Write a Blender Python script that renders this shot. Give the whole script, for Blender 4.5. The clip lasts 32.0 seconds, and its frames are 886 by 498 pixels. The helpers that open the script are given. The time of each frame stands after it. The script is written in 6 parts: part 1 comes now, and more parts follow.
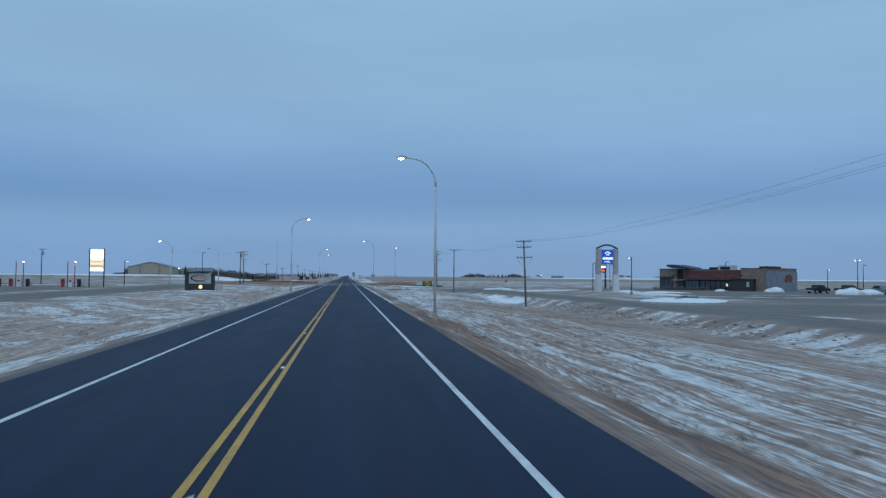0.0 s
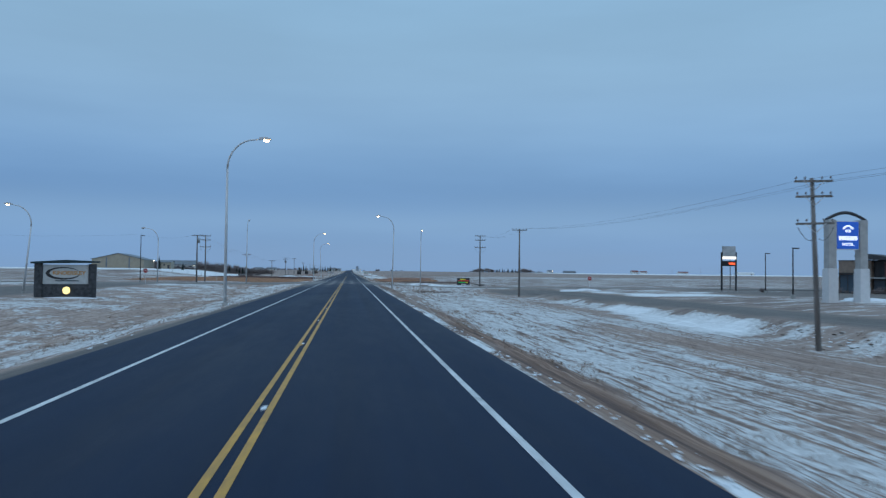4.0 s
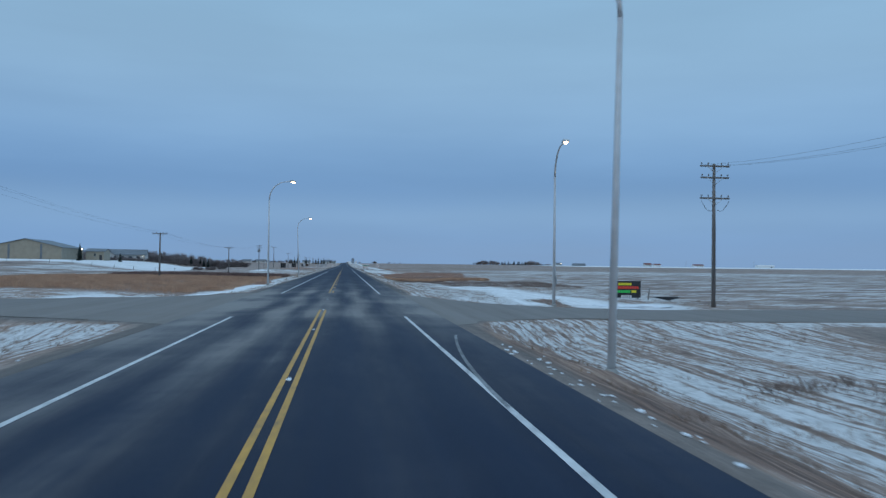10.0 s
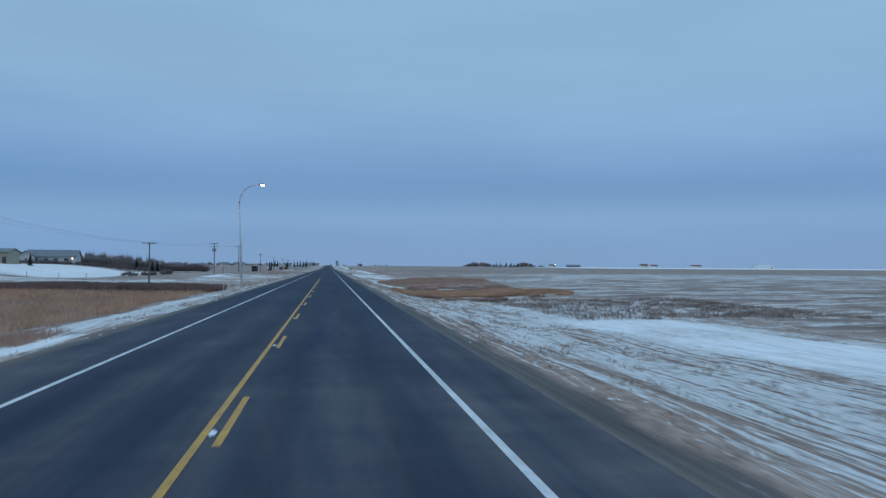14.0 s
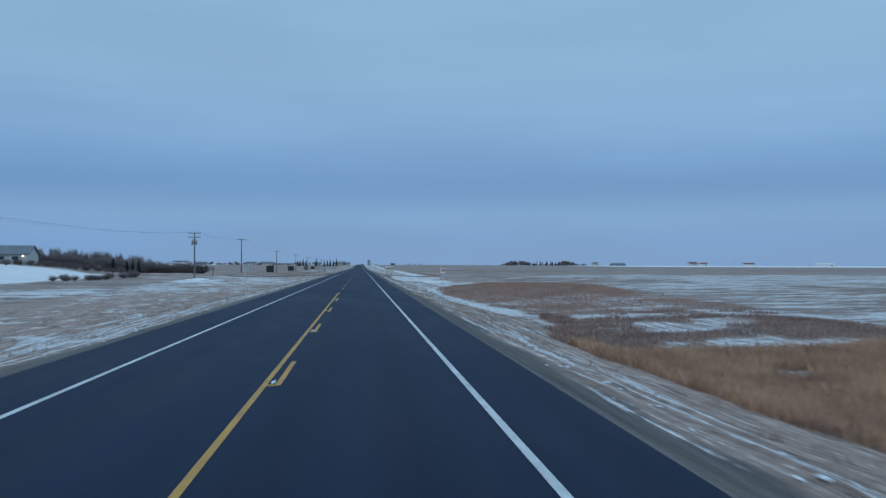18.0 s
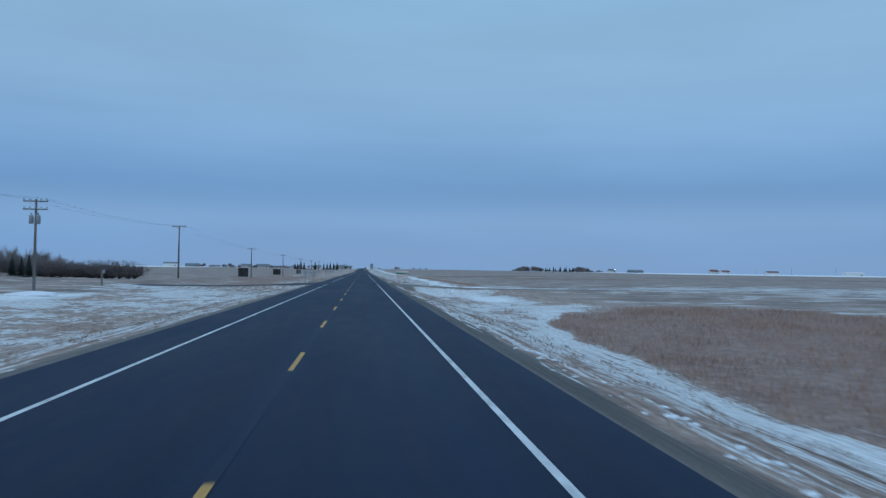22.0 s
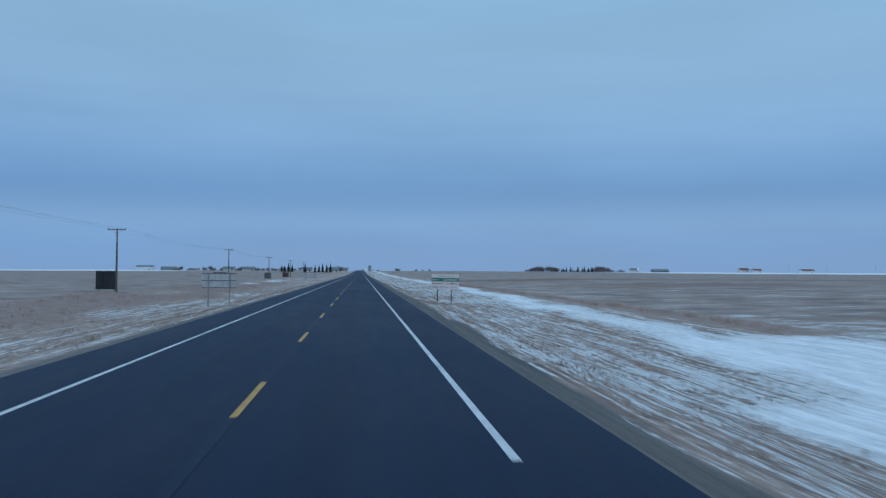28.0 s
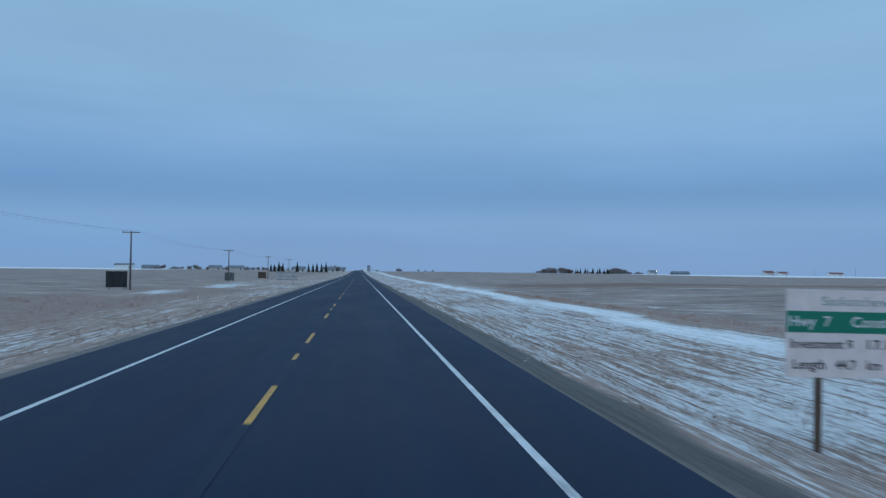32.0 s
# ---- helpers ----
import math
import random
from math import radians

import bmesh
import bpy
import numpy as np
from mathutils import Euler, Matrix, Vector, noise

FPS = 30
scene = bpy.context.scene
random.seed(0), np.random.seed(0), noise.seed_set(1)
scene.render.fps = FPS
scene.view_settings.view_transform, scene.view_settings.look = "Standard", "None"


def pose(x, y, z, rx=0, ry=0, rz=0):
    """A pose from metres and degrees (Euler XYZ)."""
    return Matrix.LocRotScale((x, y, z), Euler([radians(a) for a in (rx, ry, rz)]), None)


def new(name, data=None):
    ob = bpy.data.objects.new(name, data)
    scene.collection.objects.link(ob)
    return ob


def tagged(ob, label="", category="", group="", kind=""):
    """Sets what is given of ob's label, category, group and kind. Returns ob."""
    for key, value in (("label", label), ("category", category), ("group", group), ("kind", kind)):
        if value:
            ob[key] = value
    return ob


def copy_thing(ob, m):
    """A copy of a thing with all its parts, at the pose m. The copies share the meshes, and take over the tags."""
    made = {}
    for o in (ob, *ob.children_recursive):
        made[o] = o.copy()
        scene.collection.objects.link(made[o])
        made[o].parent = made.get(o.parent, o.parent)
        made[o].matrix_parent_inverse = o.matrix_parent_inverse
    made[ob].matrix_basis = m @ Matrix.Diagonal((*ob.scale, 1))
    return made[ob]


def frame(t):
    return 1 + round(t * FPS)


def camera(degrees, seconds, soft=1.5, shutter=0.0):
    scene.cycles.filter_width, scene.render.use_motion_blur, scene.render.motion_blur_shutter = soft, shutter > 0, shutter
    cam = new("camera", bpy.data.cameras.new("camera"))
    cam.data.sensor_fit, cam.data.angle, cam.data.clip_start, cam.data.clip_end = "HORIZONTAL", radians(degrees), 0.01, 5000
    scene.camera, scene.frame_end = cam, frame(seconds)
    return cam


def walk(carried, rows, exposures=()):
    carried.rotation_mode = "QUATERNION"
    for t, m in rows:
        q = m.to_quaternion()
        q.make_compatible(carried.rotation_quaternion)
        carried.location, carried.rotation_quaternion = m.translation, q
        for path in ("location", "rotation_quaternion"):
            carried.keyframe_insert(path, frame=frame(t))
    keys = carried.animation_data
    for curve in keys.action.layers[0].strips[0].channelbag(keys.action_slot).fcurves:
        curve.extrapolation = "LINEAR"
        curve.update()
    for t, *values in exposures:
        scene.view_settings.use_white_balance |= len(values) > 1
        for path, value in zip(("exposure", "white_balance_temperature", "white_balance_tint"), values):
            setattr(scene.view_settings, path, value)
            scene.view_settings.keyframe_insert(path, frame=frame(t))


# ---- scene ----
cam = camera(60.3, 32.0, soft=1.35, shutter=0.3)
# seconds, x, y, z, yaw, pitch, roll: the truck drives along +y in the right-hand lane
PATH = [
    (0.0, 1.504, 0.000, 2.187, -7.217, 2.138, -0.464),
    (0.5, 1.455, 9.055, 2.187, -7.102, 2.127, -0.542),
    (1.0, 1.386, 18.121, 2.185, -7.020, 1.985, -0.586),
    (1.5, 1.481, 27.183, 2.191, -7.009, 1.932, -0.583),
    (2.0, 1.404, 36.288, 2.196, -6.966, 1.860, -0.665),
    (2.5, 1.408, 45.301, 2.197, -6.963, 1.823, -0.730),
    (3.0, 1.398, 54.290, 2.197, -6.989, 1.807, -0.655),
    (3.5, 1.361, 63.257, 2.204, -7.014, 1.791, -0.592),
    (4.0, 1.351, 72.254, 2.212, -6.969, 1.742, -0.634),
    (4.5, 1.351, 81.242, 2.214, -6.932, 1.705, -0.722),
    (6.5, 1.069, 116.518, 2.219, -7.254, 1.391, -0.782),
    (7.0, 1.045, 125.356, 2.229, -7.393, 1.280, -0.690),
    (7.5, 1.019, 134.275, 2.230, -7.511, 1.196, -0.618),
    (8.0, 1.018, 143.258, 2.235, -7.356, 1.056, -0.622),
    (8.5, 1.009, 152.266, 2.235, -7.284, 0.973, -0.708),
    (9.0, 0.968, 161.393, 2.238, -7.262, 0.914, -0.750),
    (9.5, 0.944, 170.642, 2.242, -7.215, 1.046, -0.804),
    (10.0, 1.015, 179.748, 2.249, -7.331, 1.178, -0.678),
    (10.5, 1.013, 188.746, 2.239, -7.807, 1.218, -0.555),
    (11.0, 1.095, 197.691, 2.236, -7.265, 1.396, -0.431),
    (11.5, 1.200, 206.680, 2.228, -7.209, 1.298, -0.348),
    (12.0, 1.265, 215.683, 2.226, -7.575, 1.407, -0.524),
    (12.5, 1.309, 224.693, 2.227, -8.123, 1.508, -0.435),
    (13.0, 1.384, 233.711, 2.231, -8.473, 1.616, -0.191),
    (13.5, 1.408, 242.723, 2.223, -8.551, 1.505, -0.318),
    (15.5, 1.860, 279.439, 2.218, -7.959, 1.023, -0.368),
    (16.0, 1.921, 288.804, 2.216, -7.599, 0.948, -0.312),
    (16.5, 1.855, 298.212, 2.220, -7.208, 0.878, -0.276),
    (17.0, 1.814, 307.685, 2.226, -6.841, 0.987, -0.195),
    (17.5, 1.712, 317.234, 2.226, -6.542, 1.132, -0.163),
    (18.0, 1.647, 326.876, 2.228, -6.153, 1.255, -0.161),
    (18.5, 1.514, 336.606, 2.233, -5.851, 1.390, -0.120),
    (19.0, 1.401, 346.400, 2.241, -5.728, 1.426, -0.022),
    (19.5, 1.345, 356.249, 2.223, -5.622, 1.438, -0.474),
    (20.0, 1.281, 366.165, 2.208, -5.723, 1.610, -0.647),
    (20.5, 1.316, 376.184, 2.208, -5.792, 1.682, -0.753),
    (21.0, 1.304, 386.323, 2.209, -5.850, 1.707, -0.643),
    (21.5, 1.385, 396.646, 2.205, -5.901, 1.748, -0.748),
    (22.0, 1.490, 407.053, 2.201, -5.973, 1.611, -0.833),
    (22.5, 1.626, 417.560, 2.192, -5.977, 1.511, -0.927),
    (23.0, 1.710, 428.181, 2.182, -5.981, 1.415, -0.929),
    (23.5, 1.749, 438.957, 2.183, -6.032, 1.503, -0.821),
    (24.0, 1.786, 449.765, 2.183, -6.032, 1.387, -0.703),
    (24.5, 1.880, 460.496, 2.180, -6.005, 1.285, -0.588),
    (26.5, 1.828, 502.719, 2.177, -6.074, 1.542, -0.304),
    (27.0, 1.878, 513.312, 2.171, -6.100, 1.719, -0.281),
    (27.5, 1.854, 523.907, 2.174, -6.131, 1.803, -0.242),
    (28.0, 1.836, 534.516, 2.174, -6.144, 1.716, -0.274),
    (28.5, 1.811, 545.162, 2.174, -6.186, 1.797, -0.266),
    (29.0, 1.733, 555.834, 2.172, -6.257, 1.776, -0.337),
    (29.5, 1.669, 566.568, 2.167, -6.262, 1.848, -0.369),
    (30.0, 1.638, 577.361, 2.171, -6.233, 1.964, -0.313),
    (30.5, 1.640, 588.179, 2.170, -6.212, 1.779, -0.480),
    (31.0, 1.639, 599.070, 2.166, -6.246, 1.575, -0.570),
    (31.5, 1.580, 610.083, 2.167, -6.210, 1.460, -0.651),
    (32.0, 1.511, 621.155, 2.165, -6.259, 1.770, -0.668),
]
walk(cam, [(t, pose(x, y, z, 90 + pitch, roll, yaw)) for t, x, y, z, yaw, pitch, roll in PATH],
     exposures=((0, -0.04, 6500, 10), (17, -0.04, 6500, 10), (20.5, -0.04, 6250, 10), (32, -0.04, 6250, 10)))

# ---- light ----
def lin(r, g, b):
    """sRGB bytes to linear."""
    return tuple((c / 255 / 12.92) if c <= 10 else ((c / 255 + 0.055) / 1.055) ** 2.4 for c in (r, g, b)) + (1.0,)


world = bpy.data.worlds.new("dusk_overcast")
scene.world = world
world.use_nodes = True
wn, wl = world.node_tree.nodes, world.node_tree.links
wn.clear()
w_out = wn.new("ShaderNodeOutputWorld")
w_bg = wn.new("ShaderNodeBackground")
w_co = wn.new("ShaderNodeTexCoord")
w_sep = wn.new("ShaderNodeSeparateXYZ")
w_ramp = wn.new("ShaderNodeValToRGB")
w_map = wn.new("ShaderNodeMapping")
w_map.inputs["Scale"].default_value = (2.2, 2.2, 13.0)
w_noise = wn.new("ShaderNodeTexNoise")
w_noise.inputs["Scale"].default_value = 1.3
w_noise.inputs["Detail"].default_value = 6.0
w_warp = wn.new("ShaderNodeMath")
w_warp.operation = "MULTIPLY_ADD"
w_warp.inputs[1].default_value = 0.03
w_bright = wn.new("ShaderNodeMapRange")
w_bright.inputs[1].default_value, w_bright.inputs[2].default_value = 0.3, 0.7
w_bright.inputs[3].default_value, w_bright.inputs[4].default_value = 0.958, 1.042
w_mul = wn.new("ShaderNodeMix")
w_mul.data_type, w_mul.blend_type = "RGBA", "MULTIPLY"
w_mul.inputs[0].default_value = 1.0
w_sky = wn.new("ShaderNodeTexSky")
w_sky.sky_type, w_sky.sun_disc = "NISHITA", False
w_sky.sun_elevation, w_sky.sun_rotation = radians(6), radians(200)
w_mix = wn.new("ShaderNodeMix")
w_mix.data_type = "RGBA"
w_mix.inputs[0].default_value = 0.015
ramp = w_ramp.color_ramp
ramp.interpolation = "B_SPLINE"
STOPS = ((0.0, (120, 157, 200)), (0.02, (113, 155, 202)), (0.04, (106, 151, 202)), (0.064, (118, 160, 206)), (0.092, (96, 140, 192)),
         (0.118, (102, 146, 197)), (0.165, (122, 163, 207)), (0.24, (137, 174, 208)), (0.34, (135, 175, 207)), (0.55, (149, 193, 232)), (1.0, (183, 217, 248)))
while len(ramp.elements) < len(STOPS):
    ramp.elements.new(0.5)
for el, (at, rgb) in zip(ramp.elements, STOPS):
    el.position, el.color = at, lin(rgb[0], rgb[1], rgb[2] * 0.998)
wl.new(w_co.outputs["Generated"], w_sep.inputs[0])
wl.new(w_co.outputs["Generated"], w_map.inputs["Vector"])
wl.new(w_map.outputs[0], w_noise.inputs["Vector"])
w_off = wn.new("ShaderNodeMath")
w_off.operation = "SUBTRACT"
w_off.inputs[1].default_value = 0.5
wl.new(w_noise.outputs[0], w_off.inputs[0])
wl.new(w_off.outputs[0], w_warp.inputs[0])
wl.new(w_sep.outputs[2], w_warp.inputs[2])
wl.new(w_warp.outputs[0], w_ramp.inputs[0])
wl.new(w_noise.outputs[0], w_bright.inputs[0])
wl.new(w_ramp.outputs[0], w_mul.inputs[6])
wl.new(w_bright.outputs[0], w_mul.inputs[7])
wl.new(w_mul.outputs[2], w_mix.inputs[6])
wl.new(w_sky.outputs[0], w_mix.inputs[7])
wl.new(w_mix.outputs[2], w_bg.inputs[0])
wl.new(w_bg.outputs[0], w_out.inputs[0])

sun_data = bpy.data.lights.new("sun", "SUN")
sun_data.energy, sun_data.angle, sun_data.color = 0.30, radians(40), (0.86, 0.93, 1.0)
sun = new("sun", sun_data)
sun.matrix_world = pose(0, -40, 60, 40, 0, -20)


# ---- materials ----
def material(name, base, rough=0.7, metal=0.0, vary=0.25, scale=3.0, bump=0.15, fine=60.0, stretch=(1, 1, 1), stain=None):
    """A painted, metal or stone surface with grain and blotches at two scales."""
    m = bpy.data.materials.new(name)
    m.use_nodes = True
    n, l = m.node_tree.nodes, m.node_tree.links
    b = n["Principled BSDF"]
    b.inputs["Roughness"].default_value, b.inputs["Metallic"].default_value = rough, metal
    co, mp = n.new("ShaderNodeTexCoord"), n.new("ShaderNodeMapping")
    mp.inputs["Scale"].default_value = stretch
    l.new(co.outputs["Object"], mp.inputs["Vector"])
    big, small = n.new("ShaderNodeTexNoise"), n.new("ShaderNodeTexNoise")
    big.inputs["Scale"].default_value, big.inputs["Detail"].default_value = scale, 5
    small.inputs["Scale"].default_value, small.inputs["Detail"].default_value = fine, 3
    l.new(mp.outputs[0], big.inputs["Vector"])
    l.new(mp.outputs[0], small.inputs["Vector"])
    rmp = n.new("ShaderNodeValToRGB")
    dark = stain or tuple(c * (1 - vary) for c in base[:3])
    rmp.color_ramp.elements[0].position, rmp.color_ramp.elements[1].position = 0.34, 0.66
    rmp.color_ramp.elements[0].color = (*dark[:3], 1)
    rmp.color_ramp.elements[1].color = (*(min(1, c * (1 + vary * 0.4)) for c in base[:3]), 1)
    l.new(big.outputs[0], rmp.inputs[0])
    mix = n.new("ShaderNodeMix")
    mix.data_type, mix.blend_type = "RGBA", "OVERLAY"
    mix.inputs[0].default_value = min(1, vary * 1.4)
    l.new(rmp.outputs[0], mix.inputs[6])
    l.new(small.outputs[0], mix.inputs[7])
    l.new(mix.outputs[2], b.inputs["Base Color"])
    bp = n.new("ShaderNodeBump")
    bp.inputs["Strength"].default_value, bp.inputs["Distance"].default_value = bump, 0.02
    l.new(small.outputs[0], bp.inputs["Height"])
    l.new(bp.outputs[0], b.inputs["Normal"])
    return m


def glowing(name, base, strength):
    m = bpy.data.materials.new(name)
    m.use_nodes = True
    b = m.node_tree.nodes["Principled BSDF"]
    b.inputs["Base Color"].default_value = (*base[:3], 1)
    b.inputs["Emission Color"].default_value = (*base[:3], 1)
    b.inputs["Emission Strength"].default_value = strength
    b.inputs["Roughness"].default_value = 0.4
    return m


def attr(n, name):
    a = n.new("ShaderNodeAttribute")
    a.attribute_name = name
    return a.outputs["Fac"]


def math_node(n, l, op, a, b=None, c=None, clamp=False):
    k = n.new("ShaderNodeMath")
    k.operation, k.use_clamp = op, clamp
    for i, v in enumerate((a, b, c)):
        if v is None:
            continue
        if isinstance(v, (int, float)):
            k.inputs[i].default_value = v
        else:
            l.new(v, k.inputs[i])
    return k.outputs[0]


def noise_node(n, l, co, scale, detail=4, rough=0.55, stretch=(1, 1, 1), turn=0.0):
    mp = n.new("ShaderNodeMapping")
    mp.inputs["Scale"].default_value = stretch
    mp.inputs["Rotation"].default_value = (0, 0, turn)
    l.new(co, mp.inputs["Vector"])
    t = n.new("ShaderNodeTexNoise")
    t.inputs["Scale"].default_value, t.inputs["Detail"].default_value, t.inputs["Roughness"].default_value = scale, detail, rough
    l.new(mp.outputs[0], t.inputs["Vector"])
    return t.outputs[0]


def mix_col(n, l, f, a, b):
    k = n.new("ShaderNodeMix")
    k.data_type = "RGBA"
    for i, v in ((0, f), (6, a), (7, b)):
        if isinstance(v, (int, float)):
            k.inputs[i].default_value = v
        elif isinstance(v, tuple):
            k.inputs[i].default_value = (*v[:3], 1)
        else:
            l.new(v, k.inputs[i])
    return k.outputs[2]


def ramp_node(n, l, f, *stops):
    k = n.new("ShaderNodeValToRGB")
    while len(k.color_ramp.elements) < len(stops):
        k.color_ramp.elements.new(0.5)
    for el, (at, c) in zip(k.color_ramp.elements, stops):
        el.position = at
        el.color = (*c[:3], 1) if isinstance(c, tuple) else (c, c, c, 1)
    l.new(f, k.inputs[0])
    return k.outputs[0]


def ground_material():
    """Frozen verge and field: dead grass, soil, gravel and wind-packed snow, each where the land's own layers put it."""
    m = bpy.data.materials.new("frozen_ground")
    m.use_nodes = True
    n, l = m.node_tree.nodes, m.node_tree.links
    b = n["Principled BSDF"]
    b.inputs["Roughness"].default_value = 0.85
    co = n.new("ShaderNodeTexCoord").outputs["Object"]
    blot = noise_node(n, l, co, 0.11, 6, 0.6)
    clod = noise_node(n, l, co, 1.6, 6, 0.7)
    lump = noise_node(n, l, co, 0.42, 8, 0.68, (1.0, 0.6, 1.0))
    grain = noise_node(n, l, co, 14, 4, 0.7)
    streak = noise_node(n, l, co, 1.0, 7, 0.72, (1.0, 0.05, 1.0), 0.012)
    ridge = noise_node(n, l, co, 4.0, 5, 0.66, (1.0, 0.026, 1.0), -0.008)
    fleck = noise_node(n, l, co, 4.6, 6, 0.72, (1.0, 0.34, 1.0), 0.10)
    ripple = noise_node(n, l, co, 2.2, 4, 0.6, (1.0, 0.35, 1.0), 0.5)
    rows = noise_node(n, l, co, 0.42, 7, 0.68, (0.28, 1.3, 1.0))
    turf = math_node(n, l, "MULTIPLY_ADD", ridge, 0.45, math_node(n, l, "MULTIPLY_ADD", fleck, 0.3, math_node(n, l, "MULTIPLY", clod, 0.25)))
    grass = ramp_node(n, l, turf, (0.38, (0.135, 0.088, 0.068)), (0.5, (0.37, 0.265, 0.216)), (0.62, (0.61, 0.485, 0.415)))
    field = ramp_node(n, l, math_node(n, l, "MULTIPLY_ADD", blot, 0.55, math_node(n, l, "MULTIPLY", rows, 0.45)), (0.38, (0.175, 0.125, 0.106)), (0.5, (0.305, 0.228, 0.192)), (0.62, (0.455, 0.352, 0.298)))
    far = attr(n, "field")
    col = mix_col(n, l, far, grass, field)
    fine = ramp_node(n, l, grain, (0.3, 0.72), (0.7, 1.22))
    mm = n.new("ShaderNodeMix")
    mm.data_type, mm.blend_type = "RGBA", "MULTIPLY"
    mm.inputs[0].default_value = 0.8
    l.new(col, mm.inputs[6])
    l.new(fine, mm.inputs[7])
    col = mm.outputs[2]
    reed = ramp_node(n, l, clod, (0.3, (0.18, 0.115, 0.095)), (0.55, (0.315, 0.215, 0.178)), (0.75, (0.46, 0.33, 0.28)))
    col = mix_col(n, l, attr(n, "reed"), col, reed)
    dirt = ramp_node(n, l, ridge, (0.38, (0.075, 0.037, 0.025)), (0.5, (0.180, 0.095, 0.062)), (0.62, (0.33, 0.205, 0.142)))
    col = mix_col(n, l, attr(n, "dirt"), col, dirt)
    stone = ramp_node(n, l, math_node(n, l, "MULTIPLY_ADD", grain, 0.35, math_node(n, l, "MULTIPLY_ADD", streak, 0.4, math_node(n, l, "MULTIPLY", clod, 0.25))), (0.38, (0.088, 0.076, 0.068)), (0.6, (0.21, 0.182, 0.162)))
    col = mix_col(n, l, attr(n, "gravel"), col, stone)
    kerb_dirt = ramp_node(n, l, math_node(n, l, "MULTIPLY_ADD", ridge, 0.6, math_node(n, l, "MULTIPLY", grain, 0.4)), (0.36, (0.048, 0.042, 0.039)), (0.64, (0.165, 0.142, 0.126)))
    col = mix_col(n, l, attr(n, "shoulder"), col, kerb_dirt)
    pat = math_node(n, l, "MULTIPLY_ADD", streak, 0.26, math_node(n, l, "MULTIPLY_ADD", ridge, 0.48, math_node(n, l, "MULTIPLY_ADD", fleck, 0.16, math_node(n, l, "MULTIPLY", clod, 0.10))))
    mott = math_node(n, l, "MULTIPLY_ADD", lump, 0.58, math_node(n, l, "MULTIPLY_ADD", fleck, 0.27, math_node(n, l, "MULTIPLY", clod, 0.15)))
    mk = n.new("ShaderNodeMix")
    mk.data_type = "FLOAT"
    l.new(attr(n, "mottle"), mk.inputs[0])
    l.new(pat, mk.inputs[2])
    l.new(mott, mk.inputs[3])
    pat = mk.outputs[0]
    wide = math_node(n, l, "MULTIPLY_ADD", rows, 0.55, math_node(n, l, "MULTIPLY_ADD", blot, 0.22, math_node(n, l, "MULTIPLY", clod, 0.23)))
    pm = n.new("ShaderNodeMix")
    pm.data_type = "FLOAT"
    l.new(far, pm.inputs[0])
    l.new(pat, pm.inputs[2])
    l.new(wide, pm.inputs[3])
    sharp = math_node(n, l, "MULTIPLY_ADD", pm.outputs[0], 1.42, -0.21)
    cover = math_node(n, l, "ADD", sharp, attr(n, "snow"))
    mr = n.new("ShaderNodeMapRange")
    mr.interpolation_type = "SMOOTHSTEP"
    mr.inputs[1].default_value, mr.inputs[2].default_value = 0.982, 1.066
    l.new(cover, mr.inputs[0])
    thin = ramp_node(n, l, fleck, (0.35, (0.46, 0.445, 0.435)), (0.62, (0.73, 0.72, 0.712)))
    deep = ramp_node(n, l, math_node(n, l, "MULTIPLY_ADD", ripple, 0.5, math_node(n, l, "MULTIPLY", ridge, 0.5)), (0.38, (0.72, 0.725, 0.73)), (0.6, (0.90, 0.905, 0.91)))
    mt = n.new("ShaderNodeMapRange")
    mt.inputs[1].default_value, mt.inputs[2].default_value = 1.12, 1.38
    l.new(cover, mt.inputs[0])
    white = mix_col(n, l, mt.outputs[0], thin, deep)
    col = mix_col(n, l, mr.outputs[0], col, white)
    l.new(col, b.inputs["Base Color"])
    bp = n.new("ShaderNodeBump")
    bp.inputs["Strength"].default_value, bp.inputs["Distance"].default_value = 0.6, 0.16
    hgt = math_node(n, l, "MULTIPLY_ADD", mr.outputs[0], 0.22, math_node(n, l, "MULTIPLY_ADD", clod, 0.35, math_node(n, l, "MULTIPLY_ADD", ridge, 0.5, math_node(n, l, "MULTIPLY_ADD", ripple, 0.55, math_node(n, l, "MULTIPLY", grain, 0.2)))))
    l.new(hgt, bp.inputs["Height"])
    l.new(bp.outputs[0], b.inputs["Normal"])
    return m


